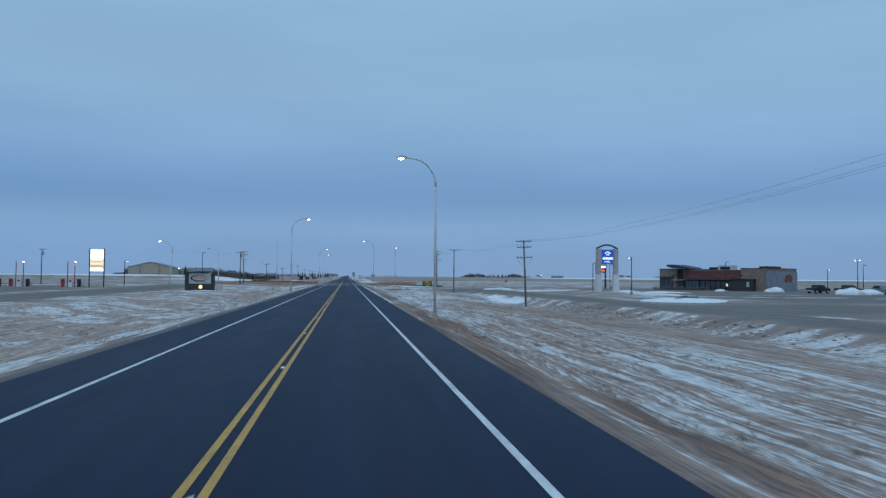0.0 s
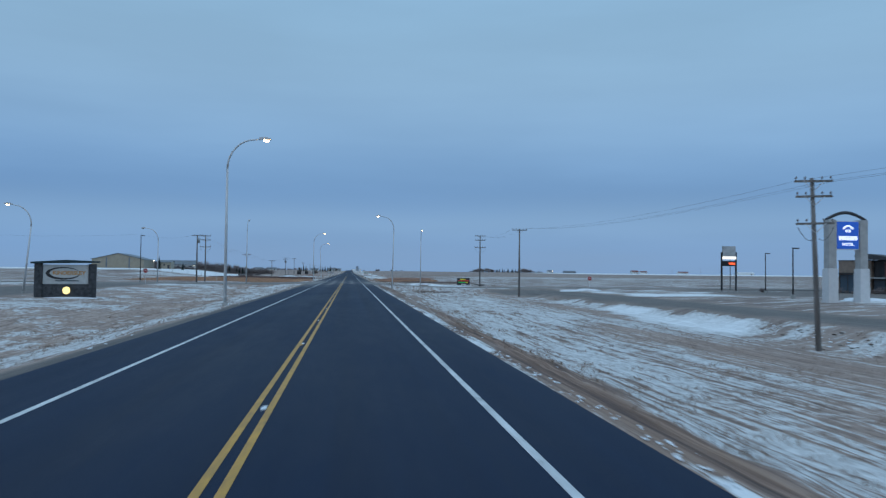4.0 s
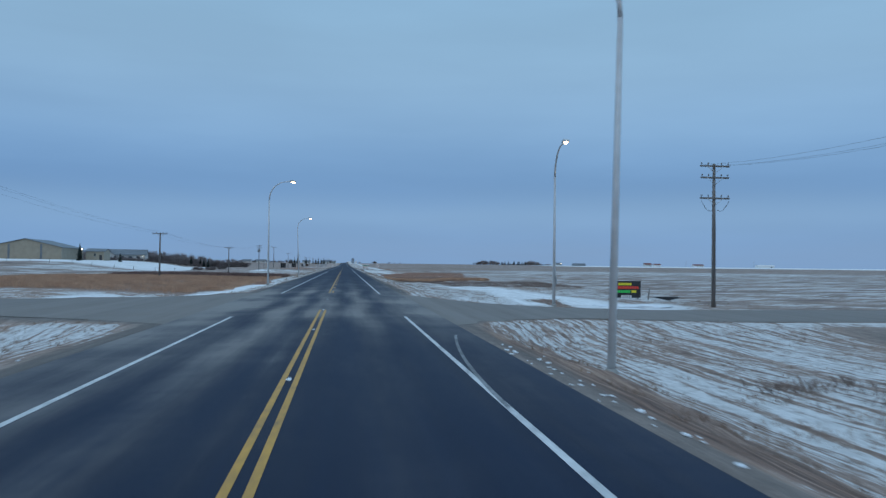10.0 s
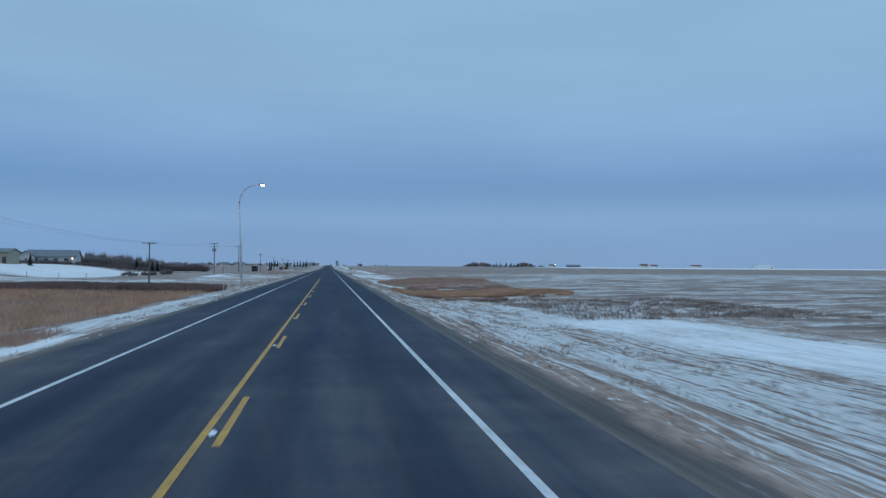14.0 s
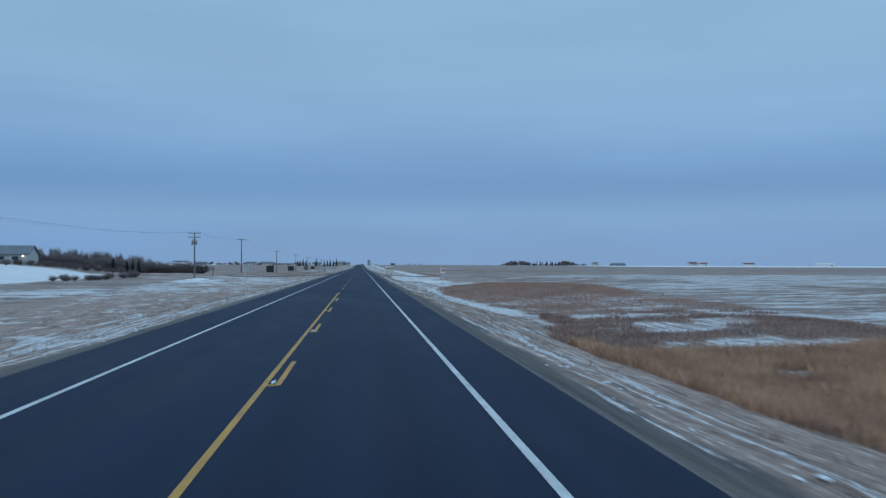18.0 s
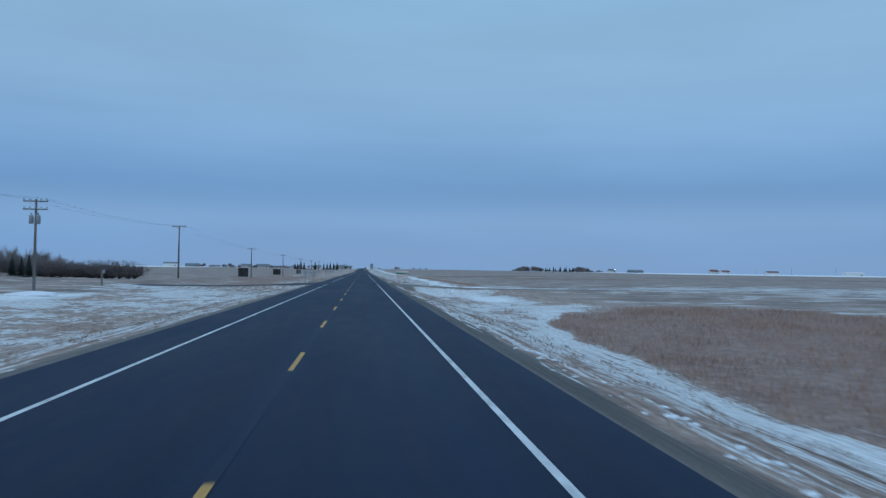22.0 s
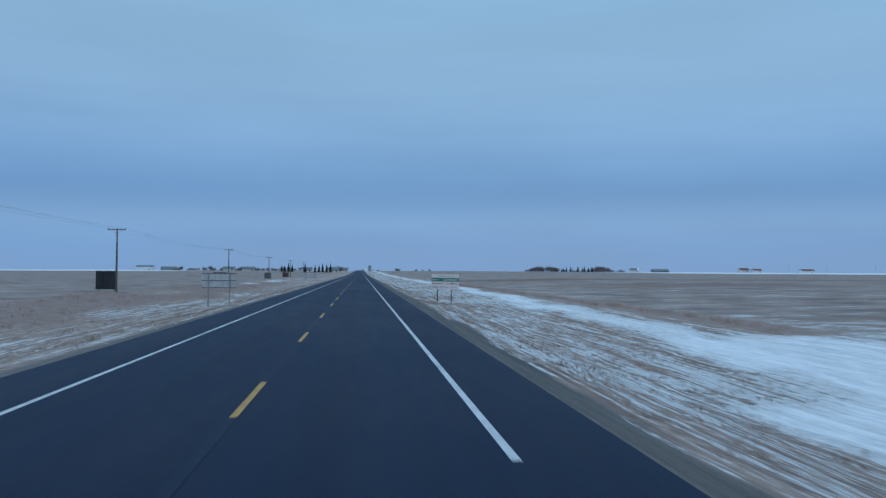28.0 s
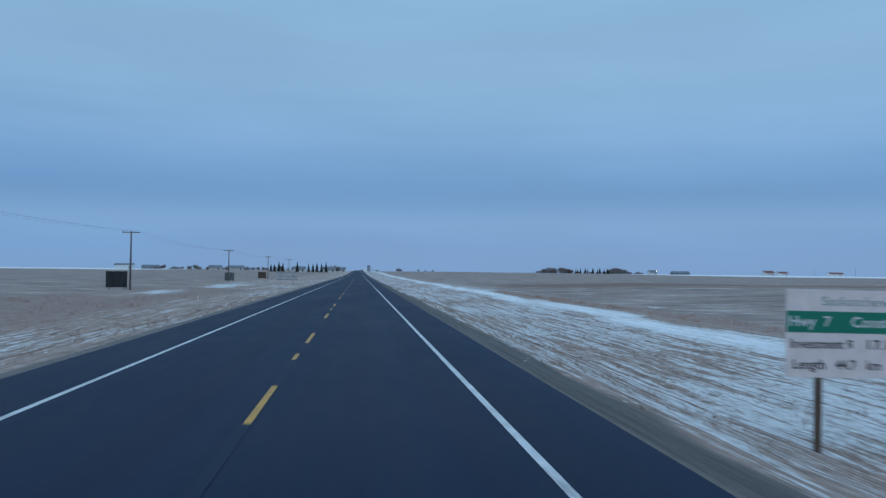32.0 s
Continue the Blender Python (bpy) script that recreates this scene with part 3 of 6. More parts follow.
    reed = np.maximum(reed, patch(x + 1.0 * soft + 0.7 * jag, y + 3 * soft + jag, -52, -12, 256, 366, 0.9) * (1 - smooth(343, 347, y + jag) * smooth(0, 2.5, x + 11 + 0.45 * (y - 347))) * smooth(-9, -5, y - 272 + np.where(x < -14, 14, 0)))
    reed = np.maximum(reed, 0.9 * patch(x + 2 * soft, y + 5 * soft, -33, -19, 552, 760, 2) * smooth(-0.8, -0.3, value_noise(x / 9, y / 25, 9)))
    reed = np.maximum(reed, 0.7 * patch(x + 0.5 * jag, y, 26, 28.5, 575, 760, 0.6))
    snow = snow - 0.18 * reed + 0.12 * reed * smooth(0.2, 0.6, value_noise(x / 6, y / 9, 8)) * (1 - smooth(415, 430, y))
    dirt = patch(x + 0.5 * value_noise(x * 0, y / 9, 62), y, 5.5, 8.0, -60, 128, 0.5) * smooth(-0.9, 0.1, value_noise(x / 0.9, y / 7, 10))
    dirt = np.maximum(dirt, 0.45 * patch(x, y, 6.2, 7.2, 128, 165, 0.4))
    dirt = np.maximum(dirt, 0.85 * patch(x + 0.5 * value_noise(x * 0, y / 8, 63), y, 6.0, 8.2, 160, 209, 0.5) * smooth(-0.8, 0.2, value_noise(x / 0.9, y / 6, 64)))
    dirt = np.maximum(dirt, 0.2 * patch(x, y, 6.0, 6.8, 245, 800, 0.4))
    dirt = np.maximum(dirt, 0.7 * patch(x + 0.5 * jag, y, 16.8, 19.0, 228, 245, 0.6))
    dirt = np.maximum(dirt, 0.45 * patch(x + jag, y, 19.5, 27, 0, 115, 2) * smooth(-0.4, 0.4, value_noise(x / 2, y / 8, 19)))
    dirt = np.maximum(dirt, 0.8 * patch(x, y + 4 * soft, 40, 900, 800, 850, 9))
    dirt = np.maximum(dirt, 0.6 * patch(x + 6 * soft, y + 9 * soft, 60, 110, 690, 730, 6))
    off = np.where(right, ax - ROAD_R, ax + ROAD_L)
    wide = 0.3 * smooth(545, 575, y) * right
    shoulder = (1 - smooth(0.75, 1.15, off - wide + 0.25 * jag)) * (off > 0) * np.where(right, 0.08 + 0.92 * smooth(236, 250, y), 0.55 + 0.3 * smooth(236, 246, y) - 0.5 * smooth(345, 400, y)) * (np.abs(y - SIDE_Y) > 17)
    grav = layer_gravel(x, y)
    lot = patch(x, y, 40, 135, 92, 215, 3)
    snow = snow - 0.35 * grav - 0.20 * dirt
    snow = snow + lot * (0.6 * patch(x, y + 0.45 * (x - 62) + 1.5 * soft, 58, 128, 126.8, 130.2, 0.8) + drift(0.40, 44, 58, 176, 190, 1.5) + drift(0.3, 76, 92, 134, 138, 0.9) + drift(0.22, 55, 70, 132, 150, 2) + drift(0.35, 60, 80, 196, 204, 1.2))
    snow = snow + drift(0.24, 41.5, 44, 58, 84, 0.8) + drift(0.30, 36, 60, 208, 214, 1.0)
    snow = np.where((grav > 0.3) & (ax < 9), snow - 0.2, snow)
    lace = value_noise(x * 0 + 5, y / 2.2, 65) + 0.6 * value_noise(x * 0 + 9, y / 0.9, 66)
    fringe = bell(off, 0.12 + 0.10 * lace, 0.04 + 0.05 * lace, 0.11) * smooth(0.05, 0.6, lace + 0.5 * smooth(120, 140, y) * (1 - smooth(160, 175, y))) * right * smooth(60, 85, y) * (1 - smooth(203, 211, y)) * (1 - 0.85 * smooth(158, 172, y))
    snow = snow + 0.75 * fringe
    grav = grav * (1 - fringe)
    dirt = dirt * (1 - fringe)
    shoulder = shoulder * (1 - fringe)
    for cx, cy, rad, part_of in ((-16.0, 356.0, 5.2, 0.0), (-15.0, 361.0, 8.5, 0.4), (-21.0, 352.0, 9.5, -0.3), (-24.0, 372.0, 12.0, 0.1)):
        turn = np.hypot((x - cx), (y - cy) * 0.62) - rad + 0.7 * soft
        snow = snow + 0.24 * np.exp(-(turn / 0.4) ** 2) * smooth(-0.2, 0.5, np.sin(np.arctan2(y - cy, x - cx) * 2 + 9 * part_of)) * patch(x, y, -32, -8.5, 344, 384, 1.5)
    return {"snow": snow, "reed": np.clip(reed, 0, 1), "dirt": np.clip(dirt, 0, 1), "gravel": grav, "field": field, "mottle": mottle, "shoulder": shoulder}


half_x = np.concatenate([[0, 4.8, 5.2], np.arange(5.4, 6.6, 0.12), np.arange(6.7, 20, 0.35), np.arange(20, 60, 1.2), np.arange(60, 200, 6.0), np.arange(200, 1000, 50.0), np.arange(1000, 4601, 400.0)])
ground_xs = np.unique(np.concatenate([-half_x, half_x]))
ground_ys = np.concatenate([[-3000, -1200, -500, -250, -120], np.arange(-60, 700, 0.8), np.arange(700, 1000, 5.0), np.arange(1000, 2000, 40.0), np.arange(2000, 4601, 300.0)])
ground = grid_mesh("ground", ground_xs, ground_ys, rough_land, ground_layers, M_GROUND)
tagged(ground, "frozen flat prairie with dead grass and patchy wind-packed snow", "ground", kind="structure")


def dust_layer(x, y):
    """Dust dragged on from the side road, swept clear where wheels run."""
    ax = np.abs(x + 0.25 * value_noise(x * 0, y / 9, 31))
    clear = np.maximum(np.exp(-((ax - 0.95) / 0.42) ** 2), np.exp(-((ax - 2.75) / 0.5) ** 2))
    amount = np.where(x < -0.4, 0.75 * smooth(172, 200, y) + 0.25 * smooth(200, 217, y), 0.22 * smooth(160, 200, y) + 0.78 * smooth(200, 217, y)) * (1 - 0.55 * smooth(236, 256, y)) * (1 - smooth(258, 320, y))
    out = smooth(4.0, 5.2, ax)
    film = np.exp(-((x + 1.9 + 0.2 * value_noise(x * 0, y / 25, 34)) / 0.75) ** 2) * smooth(-40, 90, y) * (1 - smooth(330, 430, y)) * (0.75 + 0.35 * value_noise(x / 0.5, y / 30, 35))
    film = 0.10 * film + 0.035 * np.exp(-((x - 1.9) / 0.6) ** 2) + 0.05 * np.exp(-((x + 4.5) / 0.5) ** 2)
    return {"dust": np.clip(amount * (0.74 - 0.52 * clear + 0.2 * out) + (0.25 * value_noise(x / 1.2, y / 6, 32) + 0.2 * value_noise(x / 2.2, y / 1.3, 33)) * amount + film, 0, 1)}


road_xs = np.concatenate([[ROAD_L], np.arange(-5.4, 5.2, 0.3), [ROAD_R]])
road_ys = np.concatenate([[-120, -60], np.arange(-50, 800, 2.0), np.arange(800, 2800, 40.0)])
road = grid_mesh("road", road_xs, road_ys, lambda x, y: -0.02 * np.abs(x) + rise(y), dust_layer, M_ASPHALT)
tagged(road, "straight two-lane highway of dark smooth asphalt with paved shoulders", "road", kind="structure")


def strip(name, outline, zfun, mat, label, category):
    """A road sheet between two edge curves, given as rows of (along, near, far)."""
    xs = [r[0] for r in outline]
    verts, faces = [], []
    for a, lo, hi in outline:
        for k in range(7):
            y = lo + (hi - lo) * k / 6
            verts.append((a, y, float(zfun(a, y))))
    for i in range(len(xs) - 1):
        for k in range(6):
            q = [i * 7 + k, (i + 1) * 7 + k, (i + 1) * 7 + k + 1, i * 7 + k + 1]
            faces.append(q if xs[1] > xs[0] else q[::-1])
    me = bpy.data.meshes.new(name)
    me.from_pydata(verts, [], faces)
    me.attributes.new("dust", "FLOAT", "POINT").data.foreach_set("value", np.full(len(verts), 0.55 if mat is M_SIDE else 0.12, np.float32))
    me.materials.append(mat)
    return tagged(new(name, me), label, category, kind="structure")


for sign, edge in ((1, ROAD_R), (-1, -ROAD_L)):
    stops = [edge - 0.02 + s for s in (0, 1, 2, 3.5, 5, 7, 9, 12, 15, 18, 24, 32, 44, 60, 90, 140)]
    strip("side_road", [(sign * a, float(side_lo(sign * a)), float(side_hi(sign * a))) for a in stops],
          lambda x, y: float(side_level(x)) + 0.012, M_SIDE, "dusty grey side road joining the highway with flared corners", "side road")


lane_stops = [-ROAD_L - 0.02 + k for k in (0, 1, 2, 3, 4.5, 6, 8, 11, 15, 20, 27, 36)]
strip("approach_road", [(-a, LANE2_L - float(lane_half(-a)), LANE2_L + float(lane_half(-a))) for a in lane_stops],
      lambda x, y: float(land(x, y)) + 0.02, M_ASPHALT, "short dark asphalt approach leaving the highway", "side road")


def line(name, x, y0, y1, width, mat, label, parent=None, flat=False):
    """A painted line of real thickness, laid along the crown of the road."""
    ys = np.unique(np.concatenate([[y0], np.arange(math.ceil(y0 / 20) * 20, y1, 20.0), [y1]]))
    verts, faces = [], []
    section = ((-0.5, 0.005), (-0.17, 0.005), (0.17, 0.005), (0.5, 0.005)) if flat else ((-0.5, 0.002), (-0.5, 0.006), (0.5, 0.006), (0.5, 0.002))
    for y in ys:
        for dx, dz in section:
            verts.append((x + dx * width, y, -0.02 * abs(x + dx * width) + float(rise(y)) + dz))
    for i in range(len(ys) - 1):
        for k in range(3):
            a, b = i * 4 + k, i * 4 + k + 1
            faces.append((a, a + 4, b + 4, b))
    me = bpy.data.meshes.new(name)
    me.from_pydata(verts, [], faces)
    me.materials.append(mat)
    ob = new(name, me)
    if parent:
        ob.parent = parent
    return tagged(ob, label, "road marking", kind="structure") if not parent else ob


for x, spans in ((3.70, ((-120, 213.6), (238.5, 527.6), (543.5, 2700))), (-3.73, ((-120, 213.2), (238.8, 520.2), (540.5, 2700)))):
    for y0, y1 in spans:
        line("edge_line", x, y0, y1, 0.125, M_WHITE_LINE, "solid white edge line, slightly worn")
for x, y0, y1 in ((-0.125, -120, 217), (0.125, -120, 217), (-0.125, 238.2, 390.3)):
    line("centre_line", x, y0, y1, 0.105, M_YELLOW_LINE, "solid yellow centre line with chipped paint")
# The trace carries the same painted sky blue as the asphalt, slightly lighter.
line("old_line_trace", -0.04, 390.6, 2000, 0.16, asphalt_material("scuffed_old_line", (0.005, 0.0128, 0.033), (0.013, 0.0265, 0.056), 0), "faint grey trace of an old centre line", None, True)
dash_row = tagged(new("broken_centre_line"), "broken yellow centre line of painted dashes", "road marking", kind="structure")
for k in range(170):
    y = 398.5 + 12.3 * k + 0.65 * (1 - float(smooth(4, 14, k)))
    line("dash", -0.03, y, y + 3.6, 0.115, M_YELLOW_LINE, "", dash_row)
    if k in (16, 18, 20, 22, 24):
        gap = 2.7 if k < 20 else 4.4
        line("stub", -0.05, y - gap, y - gap + 1.3, 0.105, M_YELLOW_LINE, "", dash_row)
pass_row = tagged(new("passing_line"), "short yellow dashes beside the solid centre line", "road marking", kind="structure")
for k in range(13):
    y = 238.7 + 11.4 * k
    line("dash", 0.125, y, y + 3.6, 0.105, M_YELLOW_LINE, "", pass_row)
    if k in (8, 9, 10, 12):
        line("hook", 0.0, y - 0.05, y + 0.12, 0.145, M_YELLOW_LINE, "", pass_row)



def flat_patch(name, rim, mat, label):
    """Thin coat on the asphalt within a closed rim of (x, y)."""
    me = bpy.data.meshes.new(name)
    me.from_pydata([(x, y, -0.02 * abs(x) + float(rise(y)) + 0.008) for x, y in rim], [], [list(range(len(rim)))])
    me.materials.append(mat)
    return tagged(new(name, me), label, "road marking", kind="structure")


for y, reach, span in ((64.1, 0.20, 0.9), (153.6, 0.13, 0.75), (179.7, 0.12, 0.6), (95.4, 0.10, 0.4)):
    rim = [(-0.17, y - span), (-0.09, y - span)]
    rim += [(-0.09 + reach * math.sin(math.pi * k / 9) ** 0.7 * (0.86 + 0.14 * math.sin(k * 2.3)), y - span + 2 * span * k / 9) for k in range(1, 9)]
    rim += [(-0.09, y + span), (-0.17, y + span)]
    flat_patch("paint_spill", rim, M_YELLOW_LINE, "yellow paint spilled between the centre lines")
arc = [(3.70 + 0.0052 * k ** 2, 191 + k) for k in range(1, 15)]
flat_patch("paint_smear", [(x - 0.045, y) for x, y in arc] + [(x + 0.045, y) for x, y in arc[::-1]], paint_material("smeared_paint", (0.30, 0.31, 0.32), 0.75), "pale curved smear dragged off the edge line by a tyre")

# ---- building blocks ----
def bm_box(bm, c, s, turn=None, taper=1.0):
    """A box with centre c and sizes s, optionally turned; taper scales its top."""
    m = Matrix.Translation(c) @ (turn or Matrix.Identity(4))
    vs = []
    for dz in (-0.5, 0.5):
        k = taper if dz > 0 else 1.0
        for dx, dy in ((-0.5, -0.5), (0.5, -0.5), (0.5, 0.5), (-0.5, 0.5)):
            vs.append(bm.verts.new(m @ Vector((dx * s[0] * k, dy * s[1] * k, dz * s[2]))))
    for f in ((3, 2, 1, 0), (4, 5, 6, 7), (0, 1, 5, 4), (1, 2, 6, 5), (2, 3, 7, 6), (3, 0, 4, 7)):
        bm.faces.new([vs[i] for i in f])


def bm_tube(bm, points, radii, n=8, cap=True):
    """A round bar along a line of points."""
    pts = [Vector(p) for p in points]
    rings = []
    for i, p in enumerate(pts):
        d = (pts[min(i + 1, len(pts) - 1)] - pts[max(i - 1, 0)]).normalized()
        a = d.cross(Vector((0, 0, 1)) if abs(d.z) < 0.9 else Vector((0, 1, 0))).normalized()
        b = d.cross(a)
        r = radii[i] if isinstance(radii, (list, tuple)) else radii
        rings.append([bm.verts.new(p + (a * math.cos(t) + b * math.sin(t)) * r) for t in (2 * math.pi * k / n for k in range(n))])
    for u, v in zip(rings, rings[1:]):
        for k in range(n):
            f = bm.faces.new((u[k], u[(k + 1) % n], v[(k + 1) % n], v[k]))
            f.smooth = True
    if cap:
        bm.faces.new(rings[0])
        bm.faces.new(rings[-1][::-1])


def bm_prism(bm, outline, y0, y1):
    """An (x, z) outline pushed from y0 to y1."""
    a = [bm.verts.new((x, y0, z)) for x, z in outline]
    b = [bm.verts.new((x, y1, z)) for x, z in outline]
    bm.faces.new(a)
    bm.faces.new(b[::-1])
    for i in range(len(a)):
        j = (i + 1) % len(a)
        bm.faces.new((a[j], a[i], b[i], b[j]))


def part(name, bm, mat, parent=None, label="", bevel=0.0):
    if bevel:
        bmesh.ops.bevel(bm, geom=[e for e in bm.edges if e.calc_length() > bevel * 3], offset=bevel, segments=2, affect="EDGES", profile=0.6)
    bmesh.ops.recalc_face_normals(bm, faces=bm.faces)
    me = bpy.data.meshes.new(name)
    bm.to_mesh(me)
    bm.free()
    me.materials.append(mat)
    ob = new(name, me)
    if parent:
        ob.parent = parent
    if label:
        ob["label"] = label
    return ob


def made(fn, *a, **k):
    bm = bmesh.new()
    fn(bm, *a, **k)
    return bm


def box_part(name, c, s, mat, parent=None, label="", bevel=0.0, turn=None):
    return part(name, made(bm_box, c, s, turn), mat, parent, label, bevel)


def tube_part(name, points, radii, mat, parent=None, label="", n=8):
    return part(name, made(bm_tube, points, radii, n), mat, parent, label)


def thing(name, label, category, m=None, group="", kind=""):
    ob = tagged(new(name), label, category, group, kind)
    if m:
        ob.matrix_basis = m
    return ob


def on_ground(x, y, turn=0.0, dz=0.0, lean=(0, 0)):
    return pose(x, y, ground_z(x, y) + dz, lean[0], lean[1], turn)


def lettering(name, text, size, mat, parent, at, width=None, turn=0.0, thick=0.004, bold=0.0):
    """Words set in the built-in font, facing -y at the place given."""
    cu = bpy.data.curves.new(name, "FONT")
    cu.body, cu.size, cu.extrude, cu.align_x, cu.align_y, cu.offset = text, size, thick, "CENTER", "CENTER", bold
    tmp = bpy.data.objects.new("tmp", cu)
    scene.collection.objects.link(tmp)
    bpy.context.view_layer.update()
    me = bpy.data.meshes.new_from_object(tmp.evaluated_get(bpy.context.evaluated_depsgraph_get()))
    bpy.data.objects.remove(tmp)
    bpy.data.curves.remove(cu)
    me.name = name
    xs = [v.co.x for v in me.vertices]
    k = width / (max(xs) - min(xs)) if width else 1.0
    me.transform(Matrix.Translation(at) @ pose(0, 0, 0, 90, 0, turn) @ Matrix.Diagonal((k, 1, 1, 1)))
    me.materials.clear()
    me.materials.append(mat)
    ob = new(name, me)
    ob.parent = parent
    return ob


# ---- street lamps ----
def street_lamp(height, lit=True):
    """A tapered steel mast whose davit arm sweeps out along +x."""
    ob = thing("street_lamp", "tall galvanised street lamp, curved arm with glowing warm head" if lit else "tall galvanised street lamp with a curved arm, unlit", "street lamp", group="street lamps along the roads")
    h = height - 2.35
    tube_part("pole", [(0, 0, -0.35), (0, 0, h * 0.5), (0, 0, h)], [0.12, 0.10, 0.08], M_GALV, ob, n=12)
    tube_part("base_flange", [(0, 0, -0.3), (0, 0, 0.12), (0, 0, 0.2)], [0.22, 0.2, 0.13], M_CONCRETE, ob, "concrete footing collar", 12)
    arc = [(0, 0, h)]
    for k in range(1, 9):
        a = math.pi / 2 * k / 8
        arc.append((1.95 * (1 - math.cos(a)), 0, h + 2.15 * math.sin(a)))
    arc.append((2.3, 0, h + 2.2))
    tube_part("arm", arc, [0.08 - 0.0038 * i for i in range(len(arc))], M_GALV, ob, n=10)
    bm = bmesh.new()
    bm_prism(bm, [(2.2, h + 2.16), (2.28, h + 2.33), (2.75, h + 2.38), (3.06, h + 2.26), (3.1, h + 2.17), (2.98, h + 2.14)], -0.17, 0.17)
    head = part("luminaire", bm, M_GALV, ob, "cobra-head housing", 0.02)
    bm = bmesh.new()
    bmesh.ops.create_uvsphere(bm, u_segments=14, v_segments=8, radius=1.0, matrix=Matrix.Translation((2.74, 0, h + 2.15)) @ Matrix.Diagonal((0.25, 0.15, 0.14, 1)))
    for f in bm.faces:
        f.smooth = True
    part("lens", bm, M_LAMP if lit else M_LAMP_OFF, head, "glowing prismatic glass" if lit else "dark prismatic glass")
    box_part("hand_hole_cover", (0, -0.115, 0.7), (0.1, 0.03, 0.22), M_GALV, ob)
    return ob


lamp = street_lamp(12.4)
lamp.matrix_basis = on_ground(8.34, 58.9, 180)
copy_thing(lamp, on_ground(8.42, 200.3, 180, 0, (0, -1.1)))
corner_lamp = street_lamp(11.95)
corner_lamp.matrix_basis = on_ground(16.35, 234.6, 270)
tall_lamp = street_lamp(12.3)
tall_lamp.matrix_basis = on_ground(-7.6, 129.1, 0)
unlit_lamp = street_lamp(12.3, False)
unlit_lamp.matrix_basis = on_ground(-18.0, 219.8, 90)
copy_thing(tall_lamp, on_ground(-7.9, 271.1, 0))
copy_thing(tall_lamp, on_ground(-8.65, 344.0, 0, 0, (0, -2.2)))
low_lamp = street_lamp(9.8)
low_lamp.matrix_basis = on_ground(-34.5, 161.8, 180, 0, (0, -5))
dark_lamp = street_lamp(10.4, False)
dark_lamp.matrix_basis = on_ground(-33.8, 218.2, 180)
plate = thing("sign_plate", "small grey octagonal plate strapped to a lamp mast", "sign", corner_lamp.matrix_basis @ Matrix.Translation((0.03, 0.12, 1.95)))
tube_part("plate", [(0, -0.01, 0), (0, 0.01, 0)], 0.33, M_GALV_DULL, plate, n=8)
box_part("strap", (0, -0.03, 0), (0.26, 0.05, 0.04), M_GALV, plate)
plate = thing("meter_box", "grey steel meter box strapped to a lamp mast", "box", unlit_lamp.matrix_basis @ Matrix.Translation((0.0, 0.18, 2.4)))
box_part("housing", (0, 0, 0), (0.26, 0.16, 0.5), M_TANK, plate, bevel=0.02)
box_part("strap", (0, -0.08, 0), (0.28, 0.05, 0.04), M_GALV, plate)


# ---- power lines ----
def insulator(bm, x, y, z, h=0.22):
    bm_tube(bm, [(x, y, z), (x, y, z + h * 0.4), (x, y, z + h * 0.45), (x, y, z + h)], [0.02, 0.02, 0.065, 0.04], 6)


def utility_pole(height, arms, tanks=0, loops=False):
    """arms: rows of (height, half length). The arms lie across the line, along x."""
    ob = thing("utility_pole", "weathered timber power pole with crossarms", "utility pole", group="power poles along the highway")
    tube_part("pole", [(0, 0, -0.3), (0, 0, height * 0.5), (0, 0, height)], [0.17, 0.145, 0.11], M_POLE, ob, n=10)
    for z, half in arms:
        arm = box_part("crossarm", (0, -0.16, z), (2 * half, 0.11, 0.13), M_POLE, ob, bevel=0.01)
        for x in (-half + 0.1, -half * 0.45, half * 0.45, half - 0.1):
            part("insulator", made(insulator, x, -0.16, z + 0.06), M_CERAMIC, arm)
        for s in (-1, 1):
            tube_part("brace", [(s * half * 0.55, -0.22, z), (0, -0.17, z - 0.55)], 0.02, M_GALV, arm, n=4)
    for k in range(tanks):
        a = 2.1 * k - 0.6
        x, y = 0.42 * math.cos(a), 0.42 * math.sin(a)
        zt = arms[-1][0] - 1.1
        tank = tube_part("transformer", [(x, y, zt - 0.45), (x, y, zt - 0.42), (x, y, zt + 0.42), (x, y, zt + 0.47)], [0.18, 0.23, 0.23, 0.17], M_TANK, ob, "grey transformer can", 12)
        part("bushing", made(insulator, x, y, zt + 0.45, 0.25), M_CERAMIC, tank)
    if loops:
        z = arms[-1][0]
        half = arms[-1][1]
        for s in (-1, 1):
            pts = [(s * half * (0.95 - 0.8 * t), -0.2, z - 0.05 - 0.95 * math.sin(math.pi * (t * 0.6 + 0.05))) for t in [i / 8 for i in range(9)]]
            tube_part("jumper_cable", pts, 0.018, M_WIRE, ob, n=5)
    tube_part("ground_wire", [(0.15, -0.05, 0.1), (0.13, -0.05, height * 0.6)], 0.008, M_WIRE, ob, n=4)
    return ob


